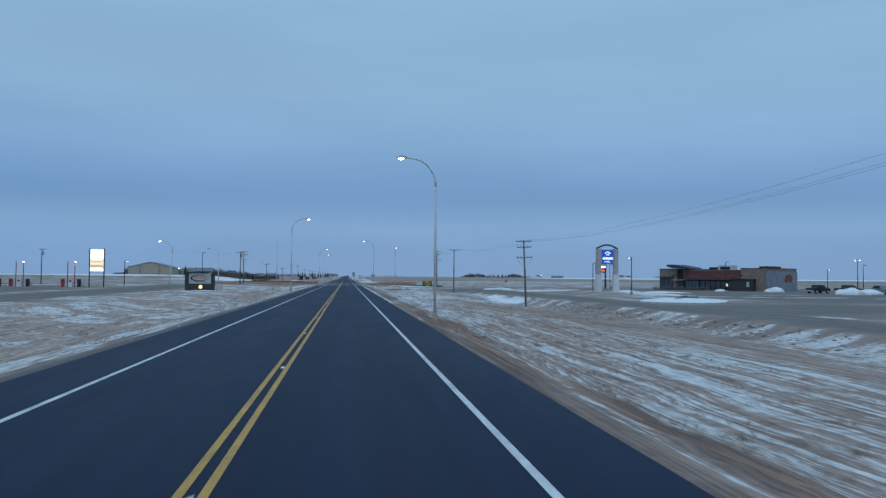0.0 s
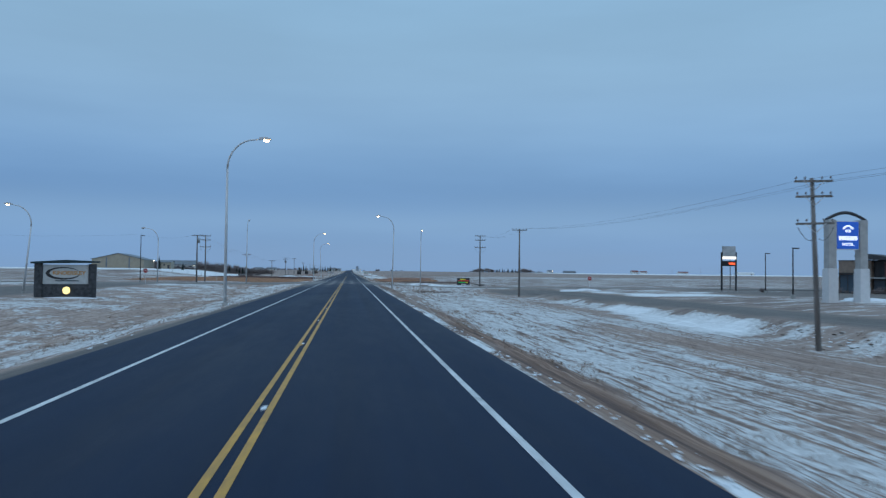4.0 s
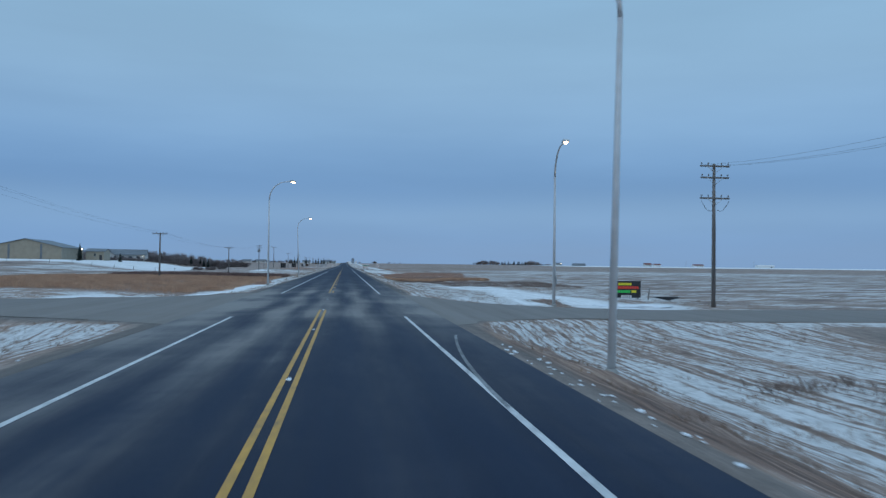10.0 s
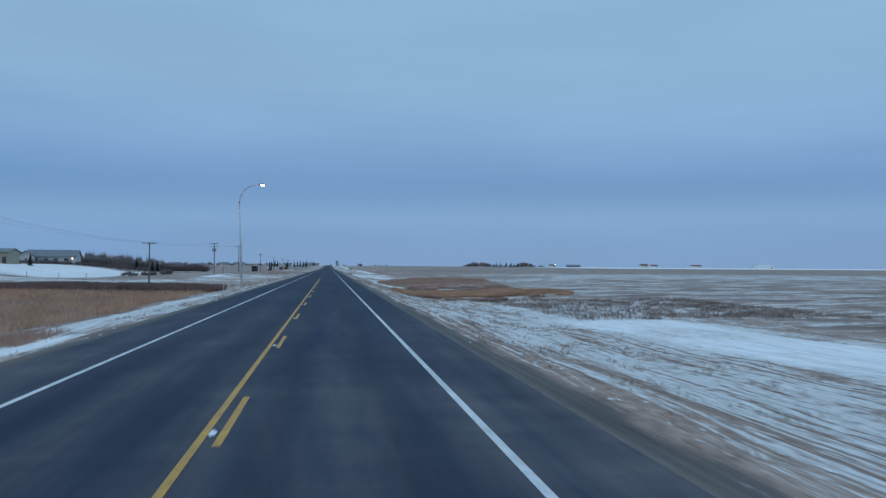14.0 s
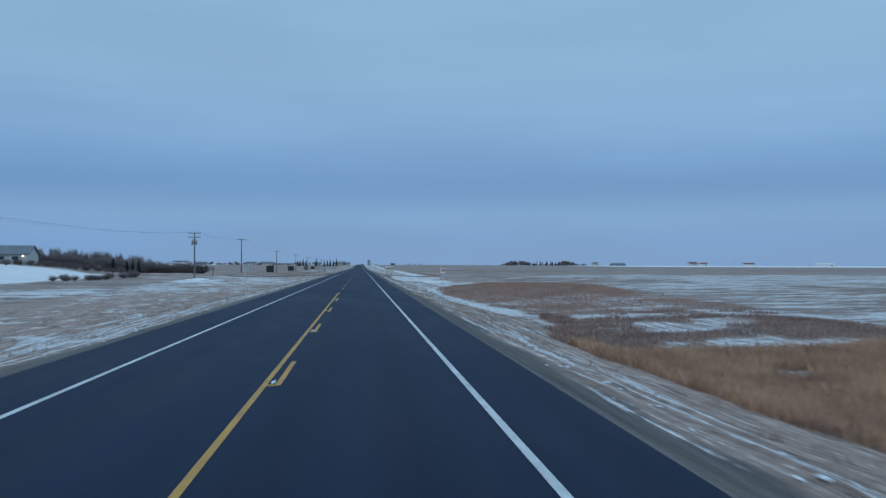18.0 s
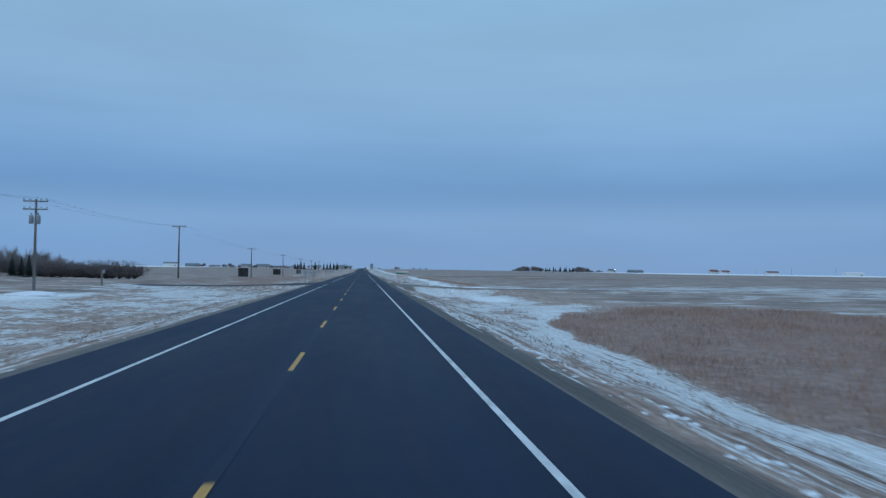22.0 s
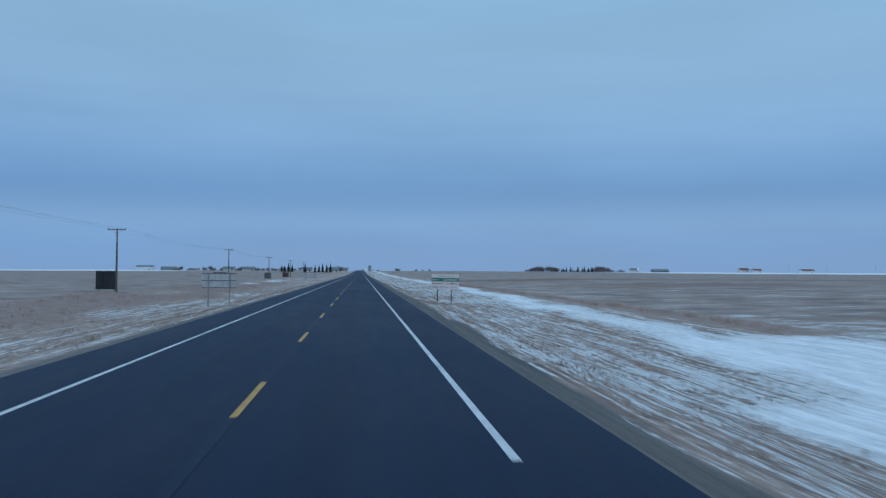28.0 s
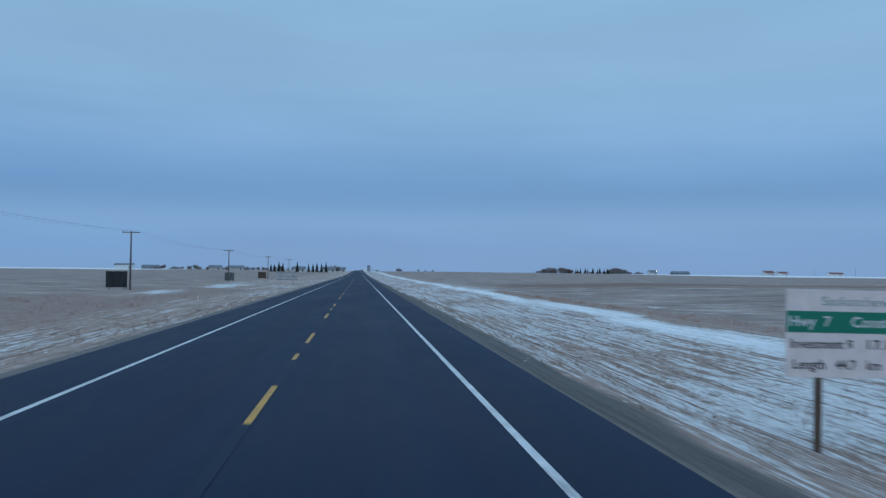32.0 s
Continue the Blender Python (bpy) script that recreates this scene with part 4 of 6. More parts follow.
tee = utility_pole(9.6, ((9.4, 1.25),))
corner = utility_pole(11.2, ((11.0, 1.2), (10.1, 1.15), (8.5, 1.2)), 0, True)
bank = utility_pole(10.2, ((9.95, 1.25), (9.1, 1.25)), 3)
tapped = utility_pole(9.9, ((9.75, 1.15),), 1)
RIGHT_LINE = [(28.9, 34, 8.3), (28.5, 114.2, 7.6), (29.2, 195.9, 9.4), (29.4, 235.8, 10.0)]
corner.matrix_basis = on_ground(29.4, 235.8)
m = on_ground(28.8, 114.2, 0, -1.05, (0, -2.2))
copy_thing(corner, m)
tee.matrix_basis = on_ground(28.9, 34, 0, 0.1)
tall_tee = utility_pole(11.2, ((11.0, 1.25),))
tall_tee.matrix_basis = on_ground(29.15, 195.9, 0, 0.05)
tapped.matrix_basis = on_ground(-30.3, 236.2)
copy_thing(corner, on_ground(-31.15, 250.2, 0, -0.75))
copy_thing(tapped, on_ground(-85.1, 231.0, 70, 0.2))
bank.matrix_basis = on_ground(-33.1, 491.8, 0, -0.1)
LEFT_LINE = [(-30.3, 236.2, 9.4), (-30.7, 316.6, 7.0), (-31.0, 397.5, 6.2), (-33.1, 491.8, 9.0), (-33.0, 554.6, 9.7), (-33.0, 648.3, 8.0), (-32.9, 741, 7.7), (-32.2, 824, 7.2), (-32, 908, 7.2), (-32, 992, 7.4)]
for x, y, top in LEFT_LINE:
    if y not in (236.2, 491.8):
        copy_thing(tee, pose(x, y, top - 9.4))


def wires(name, places, offsets, label, sag=0.9):
    ob = thing(name, label, "power line")
    for (x0, y0, z0), (x1, y1, z1) in zip(places, places[1:]):
        for dx in offsets:
            pts = []
            for i in range(13):
                t = i / 12
                pts.append((x0 + (x1 - x0) * t + dx, y0 + (y1 - y0) * t - 0.16, z0 + (z1 - z0) * t + 0.22 - 4 * sag * t * (1 - t)))
            tube_part("cable", pts, 0.006, M_WIRE, ob, n=4)
    return ob


wires("power_cables", RIGHT_LINE, (-1.1, 0.5, 1.1), "thin aluminium power cables sagging between timber poles")
wires("power_cables", LEFT_LINE, (-1.1, 0.5, 1.1), "thin aluminium power cables along the fields", 0.7)
wires("service_cable", [(-85.1, 231.0, 9.2), (-41.1, 234.4, 9.1), (-30.3, 236.2, 9.3)], (0.0,), "single thin cable between the poles beside the side road", 0.8)

# ---- more materials ----
M_RED = material("red_paint", (0.42, 0.035, 0.03), 0.5, 0, 0.25)
M_RED_FADED = material("faded_red_sign_paint", (0.26, 0.060, 0.055), 0.6, 0, 0.25)
M_RED_DULL = material("faded_red_cladding", (0.15, 0.055, 0.052), 0.65, 0, 0.3, 1.5)
M_BRICK = material("tan_stucco", (0.27, 0.205, 0.165), 0.85, 0, 0.2, 1.2, 0.3)
M_TIMBER_DARK = material("charcoal_cladding", (0.045, 0.045, 0.05), 0.6, 0, 0.3, 2, 0.2, 30, (1, 1, 0.1))
M_GREY_WALL = material("grey_block_wall", (0.25, 0.28, 0.31), 0.8, 0, 0.2, 1.0, 0.3)
M_DARK_GLASS = material("dark_window_glass", (0.05, 0.07, 0.092), 0.08, 0, 0.1, 1, 0.0)
M_COLUMN = material("grey_stucco_column", (0.42, 0.41, 0.40), 0.8, 0, 0.15, 1.5, 0.2)
M_BLUE_GLASS = material("blue_grey_window_glass", (0.07, 0.11, 0.15), 0.06, 0, 0.1, 1, 0.0)
M_STONE = material("dark_split_stone", (0.055, 0.058, 0.064), 0.8, 0, 0.5, 3, 0.8, 14)
M_TEAL = material("dark_teal_metal_cap", (0.018, 0.045, 0.055), 0.45, 0.3, 0.25)
M_PANEL = glowing("lit_white_sign_face", (1.0, 0.95, 0.82), 1.15)
M_CREAM = glowing("lit_cream_sign_face", (1.0, 0.83, 0.55), 0.75)
M_BLUE = glowing("lit_blue_sign_face", (0.022, 0.105, 0.50), 0.32)
M_WHITE_LIT = glowing("lit_white_letters", (0.9, 0.95, 1.0), 0.9)
M_RED_LED = glowing("red_message_lights", (1.0, 0.10, 0.03), 1.8)
M_DISC = glowing("lit_yellow_disc", (1.0, 0.78, 0.30), 1.2)
M_PALE = material("pale_sign_panel", (0.50, 0.51, 0.50), 0.45, 0, 0.12)
M_ORANGE = material("orange_sign_vinyl", (0.55, 0.25, 0.05), 0.5, 0, 0.1)
M_YELLOW = glowing("yellow_fluorescent_letters", (0.62, 0.58, 0.03), 0.15)
M_GREEN = material("green_reflective_sheet", (0.0, 0.19, 0.115), 0.45, 0, 0.08)
M_GREEN_BAR = glowing("green_fluorescent_letters", (0.03, 0.50, 0.10), 0.15)
M_RED_BAR = glowing("red_fluorescent_letters", (0.60, 0.05, 0.03), 0.15)
M_INK = material("black_sign_ink", (0.02, 0.02, 0.022), 0.5, 0, 0.1)
M_SIGN_WHITE = material("white_reflective_sheet", (0.66, 0.65, 0.65), 0.4, 0, 0.06)
M_SIGN_PINK = material("faded_pink_sheet", (0.90, 0.76, 0.71), 0.45, 0, 0.1)
# White sign sheet with an even pinkish tint.
M_SIGN_PINKISH = material("pinkish_white_sheet", (0.80, 0.69, 0.665), 0.45, 0, 0.08)
M_SIGN_RED = material("faded_dark_red_ink", (0.17, 0.035, 0.035), 0.5, 0, 0.1)
M_GREY_INK = material("grey_green_ink", (0.27, 0.36, 0.33), 0.5, 0, 0.1)
M_METAL_SIDING = material("tan_steel_siding", (0.36, 0.31, 0.235), 0.55, 0.2, 0.12, 0.6, 0.1)
M_ROOF_GREY = material("grey_metal_roof", (0.17, 0.19, 0.21), 0.5, 0.3, 0.2, 0.5)
M_ROOF_RED = material("red_brown_roof", (0.22, 0.085, 0.07), 0.7, 0, 0.2, 0.5)
M_SIDING = material("white_siding", (0.62, 0.62, 0.60), 0.65, 0, 0.12, 0.8)
M_BARK = material("grey_bark", (0.085, 0.072, 0.062), 0.9, 0, 0.3, 4, 0.4)
M_EARTH = material("frozen_earth", (0.16, 0.115, 0.088), 0.9, 0, 0.35, 2, 0.5, 12)
M_TWIG = material("bare_twigs", (0.26, 0.215, 0.21), 0.9, 0, 0.3, 2)
M_TWIG_PALE = material("pale_bare_twigs", (0.37, 0.32, 0.315), 0.9, 0, 0.25, 2)
M_NEEDLE = material("dark_spruce_needles", (0.022, 0.034, 0.028), 0.85, 0, 0.4, 2)
M_RUBBER = material("tyre_rubber", (0.018, 0.018, 0.019), 0.85, 0, 0.2)
M_CAR = material("dark_blue_car_paint", (0.025, 0.03, 0.042), 0.3, 0.2, 0.1, 2, 0.0)
M_WOOD = material("brown_sign_post", (0.12, 0.075, 0.05), 0.85, 0, 0.3, 3, 0.4, 30, (1, 1, 0.1))
M_BOARD = material("weathered_black_board", (0.03, 0.032, 0.036), 0.75, 0, 0.4, 2, 0.3, 20, (1, 1, 0.15))
M_BOARD_BROWN = material("weathered_brown_board", (0.11, 0.07, 0.055), 0.8, 0, 0.35, 2, 0.3, 20, (1, 1, 0.15))
M_BOARD_GREY = material("weathered_grey_board", (0.14, 0.145, 0.15), 0.8, 0, 0.35, 2, 0.3, 20, (1, 1, 0.15))


# ---- signs along the highway ----
def bar(name, x, y, z, w, h, mat, parent, d=0.012):
    return box_part(name, (x, y, z), (w, d, h), mat, parent)


def town_sign():
    ob = thing("town_sign", "dark stone town sign with a pale oval-logo panel and lit disc", "town sign", pose(-26.4, 151.4, ground_z(-26.4, 151.4) - 0.1, 0, 0, 14) @ Matrix.Diagonal((0.94, 1, 1, 1)))
    for x in (-2.55, 2.55):
        box_part("pillar", (x, 0, 1.65), (0.75, 0.8, 3.5), M_STONE, ob, bevel=0.03)
    box_part("base_wall", (0, 0.03, 0.65), (4.4, 0.6, 1.5), M_STONE, ob, bevel=0.03)
    bm = bmesh.new()
    bm_prism(bm, [(-3.25, 3.38), (3.25, 3.52), (3.25, 3.68), (0, 3.78), (-3.25, 3.56)], -0.6, 0.6)
    part("cap", bm, M_TEAL, ob, "dark teal metal cap, slightly arched", 0.02)
    panel = box_part("panel", (0, -0.02, 2.35), (4.3, 0.4, 1.9), M_PALE, ob, "pale grey face", 0.02)
    ring = bmesh.new()
    n = 40
    rings = [[ring.verts.new((-0.25 + a * math.cos(2 * math.pi * k / n), -0.235, 2.45 + b * math.sin(2 * math.pi * k / n))) for k in range(n)] for a, b in ((1.62, 0.62), (1.42 + 0.0, 0.48))]
    for v in rings[1]:
        v.co.x += 0.16
        v.co.z += 0.03
    for k in range(n):
        ring.faces.new((rings[0][k], rings[0][(k + 1) % n], rings[1][(k + 1) % n], rings[1][k]))
    part("oval", ring, M_INK, panel, "black oval swoosh")
    lettering("name_letters", "KINDERSLEY", 0.52, M_ORANGE, panel, (0.33, -0.24, 2.48), 3.1, bold=0.012)
    bar("small_print", 0.15, -0.235, 1.72, 2.2, 0.1, M_TEAL, panel)
    tube_part("disc", [(0.1, -0.27, 0.78), (0.1, -0.36, 0.78)], 0.36, M_DISC, ob, "glowing yellow round emblem", 24)
    drift = bmesh.new()
    bmesh.ops.create_uvsphere(drift, u_segments=20, v_segments=8, radius=1, matrix=Matrix.Translation((0.2, -0.9, 0.0)) @ Matrix.Diagonal((3.0, 0.6, 0.16, 1)))
    part("snow_ledge", drift, M_SNOW, ob, "snow banked along the foot")
    return ob


town_sign()


def price_sign():
    ob = thing("fuel_price_sign", "tall lit fuel price sign on two black posts", "price sign", pose(-51.6, 171.6, ground_z(-51.6, 171.6), 0, 0, 8))
    for x in (-1.45, 1.45):
        box_part("post", (x, 0, 4.0), (0.22, 0.25, 8.6), M_BLACK, ob, bevel=0.01)
    box_part("top_panel", (0, 0, 7.1), (2.6, 0.35, 2.1), M_PANEL, ob, "glowing white face", 0.02)
    price = box_part("price_panel", (0, 0, 5.15), (2.6, 0.35, 1.7), M_CREAM, ob, "glowing cream face", 0.02)
    bar("price_row", 0, -0.18, 5.5, 1.9, 0.12, M_BRICK, price)
    bar("price_row", 0, -0.18, 4.62, 2.2, 0.34, M_TIMBER_DARK, price)
    bar("price_digits", 0, -0.19, 4.62, 1.9, 0.14, M_CREAM, price)
    box_part("low_panel", (0, 0, 3.85), (2.6, 0.35, 0.72), M_PANEL, ob, "glowing white face", 0.02)
    return ob


price_sign()


def fuel_island(x, y, lit):
    ob = thing("fuel_island", "fuel island with red poles and red and white pumps", "fuel pump", on_ground(x, y, 20), "fuel islands")
    box_part("kerb", (0, 0, 0.06), (5.2, 1.3, 0.2), M_CONCRETE, ob, bevel=0.04)
    for dx in (-0.6, 0.75):
        pole = tube_part("pole", [(dx, 0, 0), (dx, 0, 5.4)], 0.09, M_RED, ob, "thin red pole")
        box_part("lamp_head", (dx, -0.3, 5.4), (0.3, 0.75, 0.16), M_LAMP_COOL if lit and dx > 0 else M_GALV, pole, "glowing lamp" if lit and dx > 0 else "")
    for dx, mat in ((-1.5, M_RED), (-0.1, M_WHITE), (1.6, M_BLACK)):
        pump = box_part("pump", (dx, 0, 0.95), (0.75, 0.55, 1.7), mat, ob, bevel=0.03)
        box_part("display", (dx, -0.285, 1.4), (0.5, 0.02, 0.35), M_DARK_GLASS, pump)
        hose = [(dx + 0.4, 0, 1.3), (dx + 0.55, 0, 0.8), (dx + 0.5, 0, 0.4), (dx + 0.4, 0, 0.9)]
        tube_part("hose", hose, 0.025, M_RUBBER, pump, n=5)
    tube_part("bollard", [(-2.4, 0, 0), (-2.4, 0, 1.1)], 0.09, M_YELLOW_LINE, ob)
    tube_part("bollard", [(2.4, 0, 0), (2.4, 0, 1.1)], 0.09, M_YELLOW_LINE, ob)
    return ob


fuel_island(-55.8, 168.5, True)
fuel_island(-67.0, 171.0, True)
fuel_island(-73.5, 173.0, True)


def yard_light(x, y, h, lit=True, arms=1, mat=None, way=1):
    ob = thing("yard_light", "slim dark lot light on a straight pole" + (", lit" if lit else ""), "lot light", on_ground(x, y), "lot lights")
    tube_part("pole", [(0, 0, -0.2), (0, 0, h)], [0.1, 0.07], mat or M_BLACK, ob, n=8)
    tube_part("footing", [(0, 0, -0.2), (0, 0, 0.5)], 0.25, M_CONCRETE, ob, n=12)
    for k in range(arms):
        s = way if k == 0 else -way
        head = box_part("lamp_head", (s * 0.35, 0, h), (0.75, 0.35, 0.12), M_BLACK, ob, bevel=0.02)
        box_part("lens", (s * 0.45, -0.02, h - 0.075), (0.36, 0.24, 0.05), M_LAMP_COOL if lit else M_LAMP_OFF, head)
    return ob


yard_light(-51.8, 193.0, 6.0)
yard_light(53.3, 134.3, 6.6, True, 1, None, -1)
yard_light(53.5, 157.0, 6.0, False)
yard_light(69.0, 190.0, 6.6, False)
yard_light(77.0, 217.0, 6.4, False)
yard_light(86.5, 163.0, 6.8, False)
yard_light(116.0, 170.0, 5.4)
yard_light(123.8, 170.0, 7.8, True, 2)
yard_light(126.0, 171.0, 6.6, False)
yard_light(-41.1, 234.4, 9.6, False)


def hotel_sign():
    ob = thing("hotel_sign", "white two-column pylon sign with a lit blue panel", "pylon sign", on_ground(52.9, 146.4, 0, 0.03))
    for s in (-1, 1):
        col = box_part("column", (s * 1.76, 0, 5.95), (0.86, 0.9, 5.3), M_COLUMN, ob, "grey stucco column", 0.03)
        part("plinth", made(bm_box, (s * 1.78, 0, 1.65), (1.12, 1.15, 3.7), None, 0.94), M_SIGN_WHITE, col, "wider painted plinth", 0.04)
    panel = box_part("panel", (0, -0.1, 6.98), (2.42, 0.5, 2.84), M_BLUE, ob, "glowing blue face", 0.02)
    box_part("frame", (0, -0.08, 6.98), (2.56, 0.42, 2.98), M_WHITE, panel)
    arch = [(-2.2 + 4.4 * k / 16, 0, 8.62 + 0.75 * math.sin(math.pi * k / 16)) for k in range(17)]
    tube_part("arch", arch, 0.17, M_TIMBER_DARK, ob, "dark curved crown", 8)
    emblem = [(-0.55 + 1.1 * k / 10, -0.38, 7.65 + 0.32 * math.sin(math.pi * k / 10)) for k in range(11)]
    tube_part("emblem", emblem, 0.085, M_WHITE_LIT, panel, "white arched emblem", 6)
    for dx in (-0.17, 0.17):
        bar("emblem_leg", dx, -0.37, 7.43, 0.2, 0.3, M_WHITE_LIT, panel)
    for k in range(7):
        bar("name_block", -0.9 + 0.3 * k, -0.37, 6.68, 0.23, 0.42, M_WHITE_LIT, panel)
    lettering("hotel_letters", "HOTEL", 0.42, M_WHITE_LIT, panel, (0, -0.37, 6.02), 1.3, bold=0.01)
    return ob


hotel_sign()


def message_sign():
    ob = thing("message_sign", "two-post pylon sign with white band and red message board", "pylon sign", on_ground(74.1, 212.0, 0, 0.1))
    for s in (-1, 1):
        box_part("post", (s * 1.45, 0, 3.6), (0.26, 0.3, 7.4), M_BLACK, ob, bevel=0.01)
    box_part("top_panel", (0, 0, 7.3), (2.6, 0.4, 2.3), M_GALV_DULL, ob, "grey unlit face", 0.03)
    box_part("white_band", (0, -0.05, 6.2), (2.75, 0.4, 0.5), M_PANEL, ob, "glowing white band")
    board = box_part("message_board", (0, 0, 5.1), (2.7, 0.4, 1.0), M_BLACK, ob, bevel=0.02)
    bar("message", 0.55, -0.21, 5.1, 1.2, 0.34, M_RED_LED, board)
    return ob


message_sign()


def stop_sign(x, y, turn):
    ob = thing("stop_sign", "red octagonal stop sign on a steel post", "stop sign", on_ground(x, y, turn))
    box_part("post", (0, 0.03, 1.3), (0.06, 0.05, 2.9), M_GALV, ob)
    plate = tube_part("plate", [(0, 0, 2.4), (0, -0.015, 2.4)], 0.4, M_RED, ob, "red octagon", 8)
    tube_part("rim", [(0, 0.004, 2.4), (0, -0.008, 2.4)], 0.43, M_SIGN_WHITE, plate, "white border", 8)
    lettering("stop_letters", "STOP", 0.27, M_SIGN_WHITE, plate, (0, -0.02, 2.4), 0.6)
    return ob


stop_sign(46.1, 211.2, 0)
stop_sign(-35.6, 216.9, 0)


def rental_sign():
    y = 250.9
    ob = thing("message_trailer_sign", "black rental message board with coloured lettering", "message sign", on_ground(28.05, y, 0))
    for s in (-1, 1):
        box_part("leg", (s * 1.25, 0.05, 0.2), (0.08, 0.08, 0.9), M_BLACK, ob)
        box_part("skid", (s * 1.25, 0, 0.03), (0.1, 1.2, 0.08), M_BLACK, ob)
    board = box_part("board", (0, 0, 1.0), (3.0, 0.14, 1.62), M_BOARD, ob, "black grooved face", 0.02)
    for z, w, dx, mat, k in ((1.52, 1.35, -0.1, M_YELLOW, 6), (1.18, 2.6, 0, M_RED_BAR, 11), (0.8, 1.6, -0.35, M_GREEN_BAR, 8), (0.8, 0.5, 0.8, M_YELLOW, 3), (0.33, 1.1, 0.05, M_SIGN_WHITE, 5)):
        for i in range(k):
            bar("letter_block", dx - w / 2 + w * (i + 0.5) / k, -0.076, z, w / k * 0.82, 0.24, mat, board)
    flap = thing("fallen_panel", "dark broken sign panel lying on the snow", "panel", pose(31.8, 250.0, ground_z(31.8, 250) + 0.12, 8, 0, 6))
    bm = bmesh.new()
    bm_prism(bm, [(-1.5, 0.18), (1.5, 0.12), (0.2, -0.14)], -0.05, 0.3)
    part("sheet", bm, M_BOARD, flap, bevel=0.01)
    box_part("batten", (0, 0.1, 0.18), (2.6, 0.06, 0.05), M_BLACK, flap)
    post = thing("broken_post", "short broken timber post with a bracket", "post", on_ground(30.2, 250.6, 0, 0, (0, 6)))
    tube_part("post", [(0, 0, -0.2), (0.03, 0, 1.15)], [0.07, 0.05], M_POLE, post)
    box_part("bracket", (-0.06, 0, 1.1), (0.25, 0.05, 0.05), M_GALV, post)


rental_sign()


def speed_sign():
    ob = thing("speed_sign", "faded pinkish 100 speed limit sign on a steel post", "speed sign", on_ground(10.98, 413.6, 0))
    h = 3.2
    box_part("post", (0, 0.04, h / 2 - 0.2), (0.07, 0.06, h + 0.4), M_GALV, ob)
    plate = box_part("plate", (0, 0, h - 0.14), (0.62, 0.012, 0.72), M_SIGN_PINK, ob, "faded pinkish-white reflective plate", 0.004)
    bar("word_bar", 0, -0.009, h + 0.13, 0.48, 0.07, M_SIGN_RED, plate, 0.006)
    lettering("speed_digits", "100", 0.42, M_SIGN_RED, plate, (0, -0.012, h - 0.2), 0.5, bold=0.01)
    return ob


speed_sign()


def sign_back(x, y, w, h, top, posts, label):
    """A road sign seen from behind: a grey sheet on posts with cross rails."""
    ob = thing("road_sign", label, "road sign", on_ground(x, y, 0))
    z0 = ground_z(x, y)
    t = top - z0
    sheet = box_part("sheet", (0, 0.05, t - h / 2), (w, 0.02, h), M_GALV_DULL, ob, "bare grey aluminium back", 0.004)
    for px in posts:
        box_part("post", (px, -0.03, t / 2 - 0.2), (0.13, 0.10, t + 0.5) if w > 2 else (0.06, 0.06, t + 0.3), M_TANK if w > 2 else M_GALV, ob)
    if w > 2:
        for z in (t - 0.05, t - h / 2, t - h + 0.05):
            box_part("rail", (0, 0.015, z), (w, 0.05, 0.07), M_BOARD_GREY, sheet)
    return ob


sign_back(-11.15, 414.0, 0.66, 0.84, 2.32, (0,), "back of a small road sign on a steel post")
sign_back(-13.8, 95.4, 0.7, 0.78, 1.12, (0,), "small pale sign plate on a steel post")
sign_back(-13.0, 617.0, 3.6, 1.6, 1.95, (-1.1, 1.1), "back of a wide highway sign on two posts")
sign_back(-16.5, 815.0, 5.2, 1.8, 1.7, (-1.6, 1.6), "back of a wide highway sign on two posts")


def works_sign():
    x0, y = 13.25, 637.9
    ob = thing("construction_sign", "white and green highway construction sign on two wooden posts", "construction sign", pose(x0, y, 0, 0, 0.8, -3))
    zg = ground_z(x0, y)
    for px in (-1.02, 0.88):
        box_part("post", (px, 0.09, (zg + 1.8) / 2 - 0.15), (0.13, 0.13, 1.8 - zg + 0.3), M_WOOD, ob, "brown square timber post", 0.008)
    panel = box_part("panel", (0, 0, 0.83), (3.7, 0.03, 2.05), M_SIGN_PINKISH, ob, "pinkish-white sheet face", 0.004)
    band = bar("green_band", 0, -0.018, 1.1, 3.7, 0.5, M_GREEN, panel, 0.008)
    lettering("title_letters", "Saskatchewan", 0.3, M_GREY_INK, panel, (-0.02, -0.018, 1.58), 1.95)
    leaf = bmesh.new()
    bm_prism(leaf, [(1.1, 1.45), (1.22, 1.47), (1.26, 1.6), (1.16, 1.72), (1.12, 1.58)], -0.03, -0.016)
    part("emblem", leaf, M_ORANGE, panel, "small wheat-coloured emblem")
    lettering("band_letters", "Hwy  7", 0.34, M_SIGN_WHITE, panel, (-1.3, -0.024, 1.1), 1.0, bold=0.006)
    lettering("band_letters", "Construction", 0.34, M_SIGN_WHITE, panel, (0.67, -0.024, 1.1), 1.9, bold=0.006)
    for word, wx, ww in (("Investment $", -1.0, 1.5), ("17.1", 0.36, 0.5), ("Million", 1.24, 0.9)):
        lettering("investment_letters", word, 0.31, M_INK, panel, (wx, -0.018, 0.58), ww, bold=0.004)
    for word, wx, ww in (("Length", -1.3, 0.78), ("44.7", -0.42, 0.5), ("km", 0.26, 0.34)):
        lettering("length_letters", word, 0.31, M_INK, panel, (wx, -0.018, 0.1), ww, bold=0.004)
    bar("small_logo_bar", 1.1, -0.018, 0.1, 0.95, 0.06, M_GREY_INK, panel, 0.006)
    return ob


works_sign()


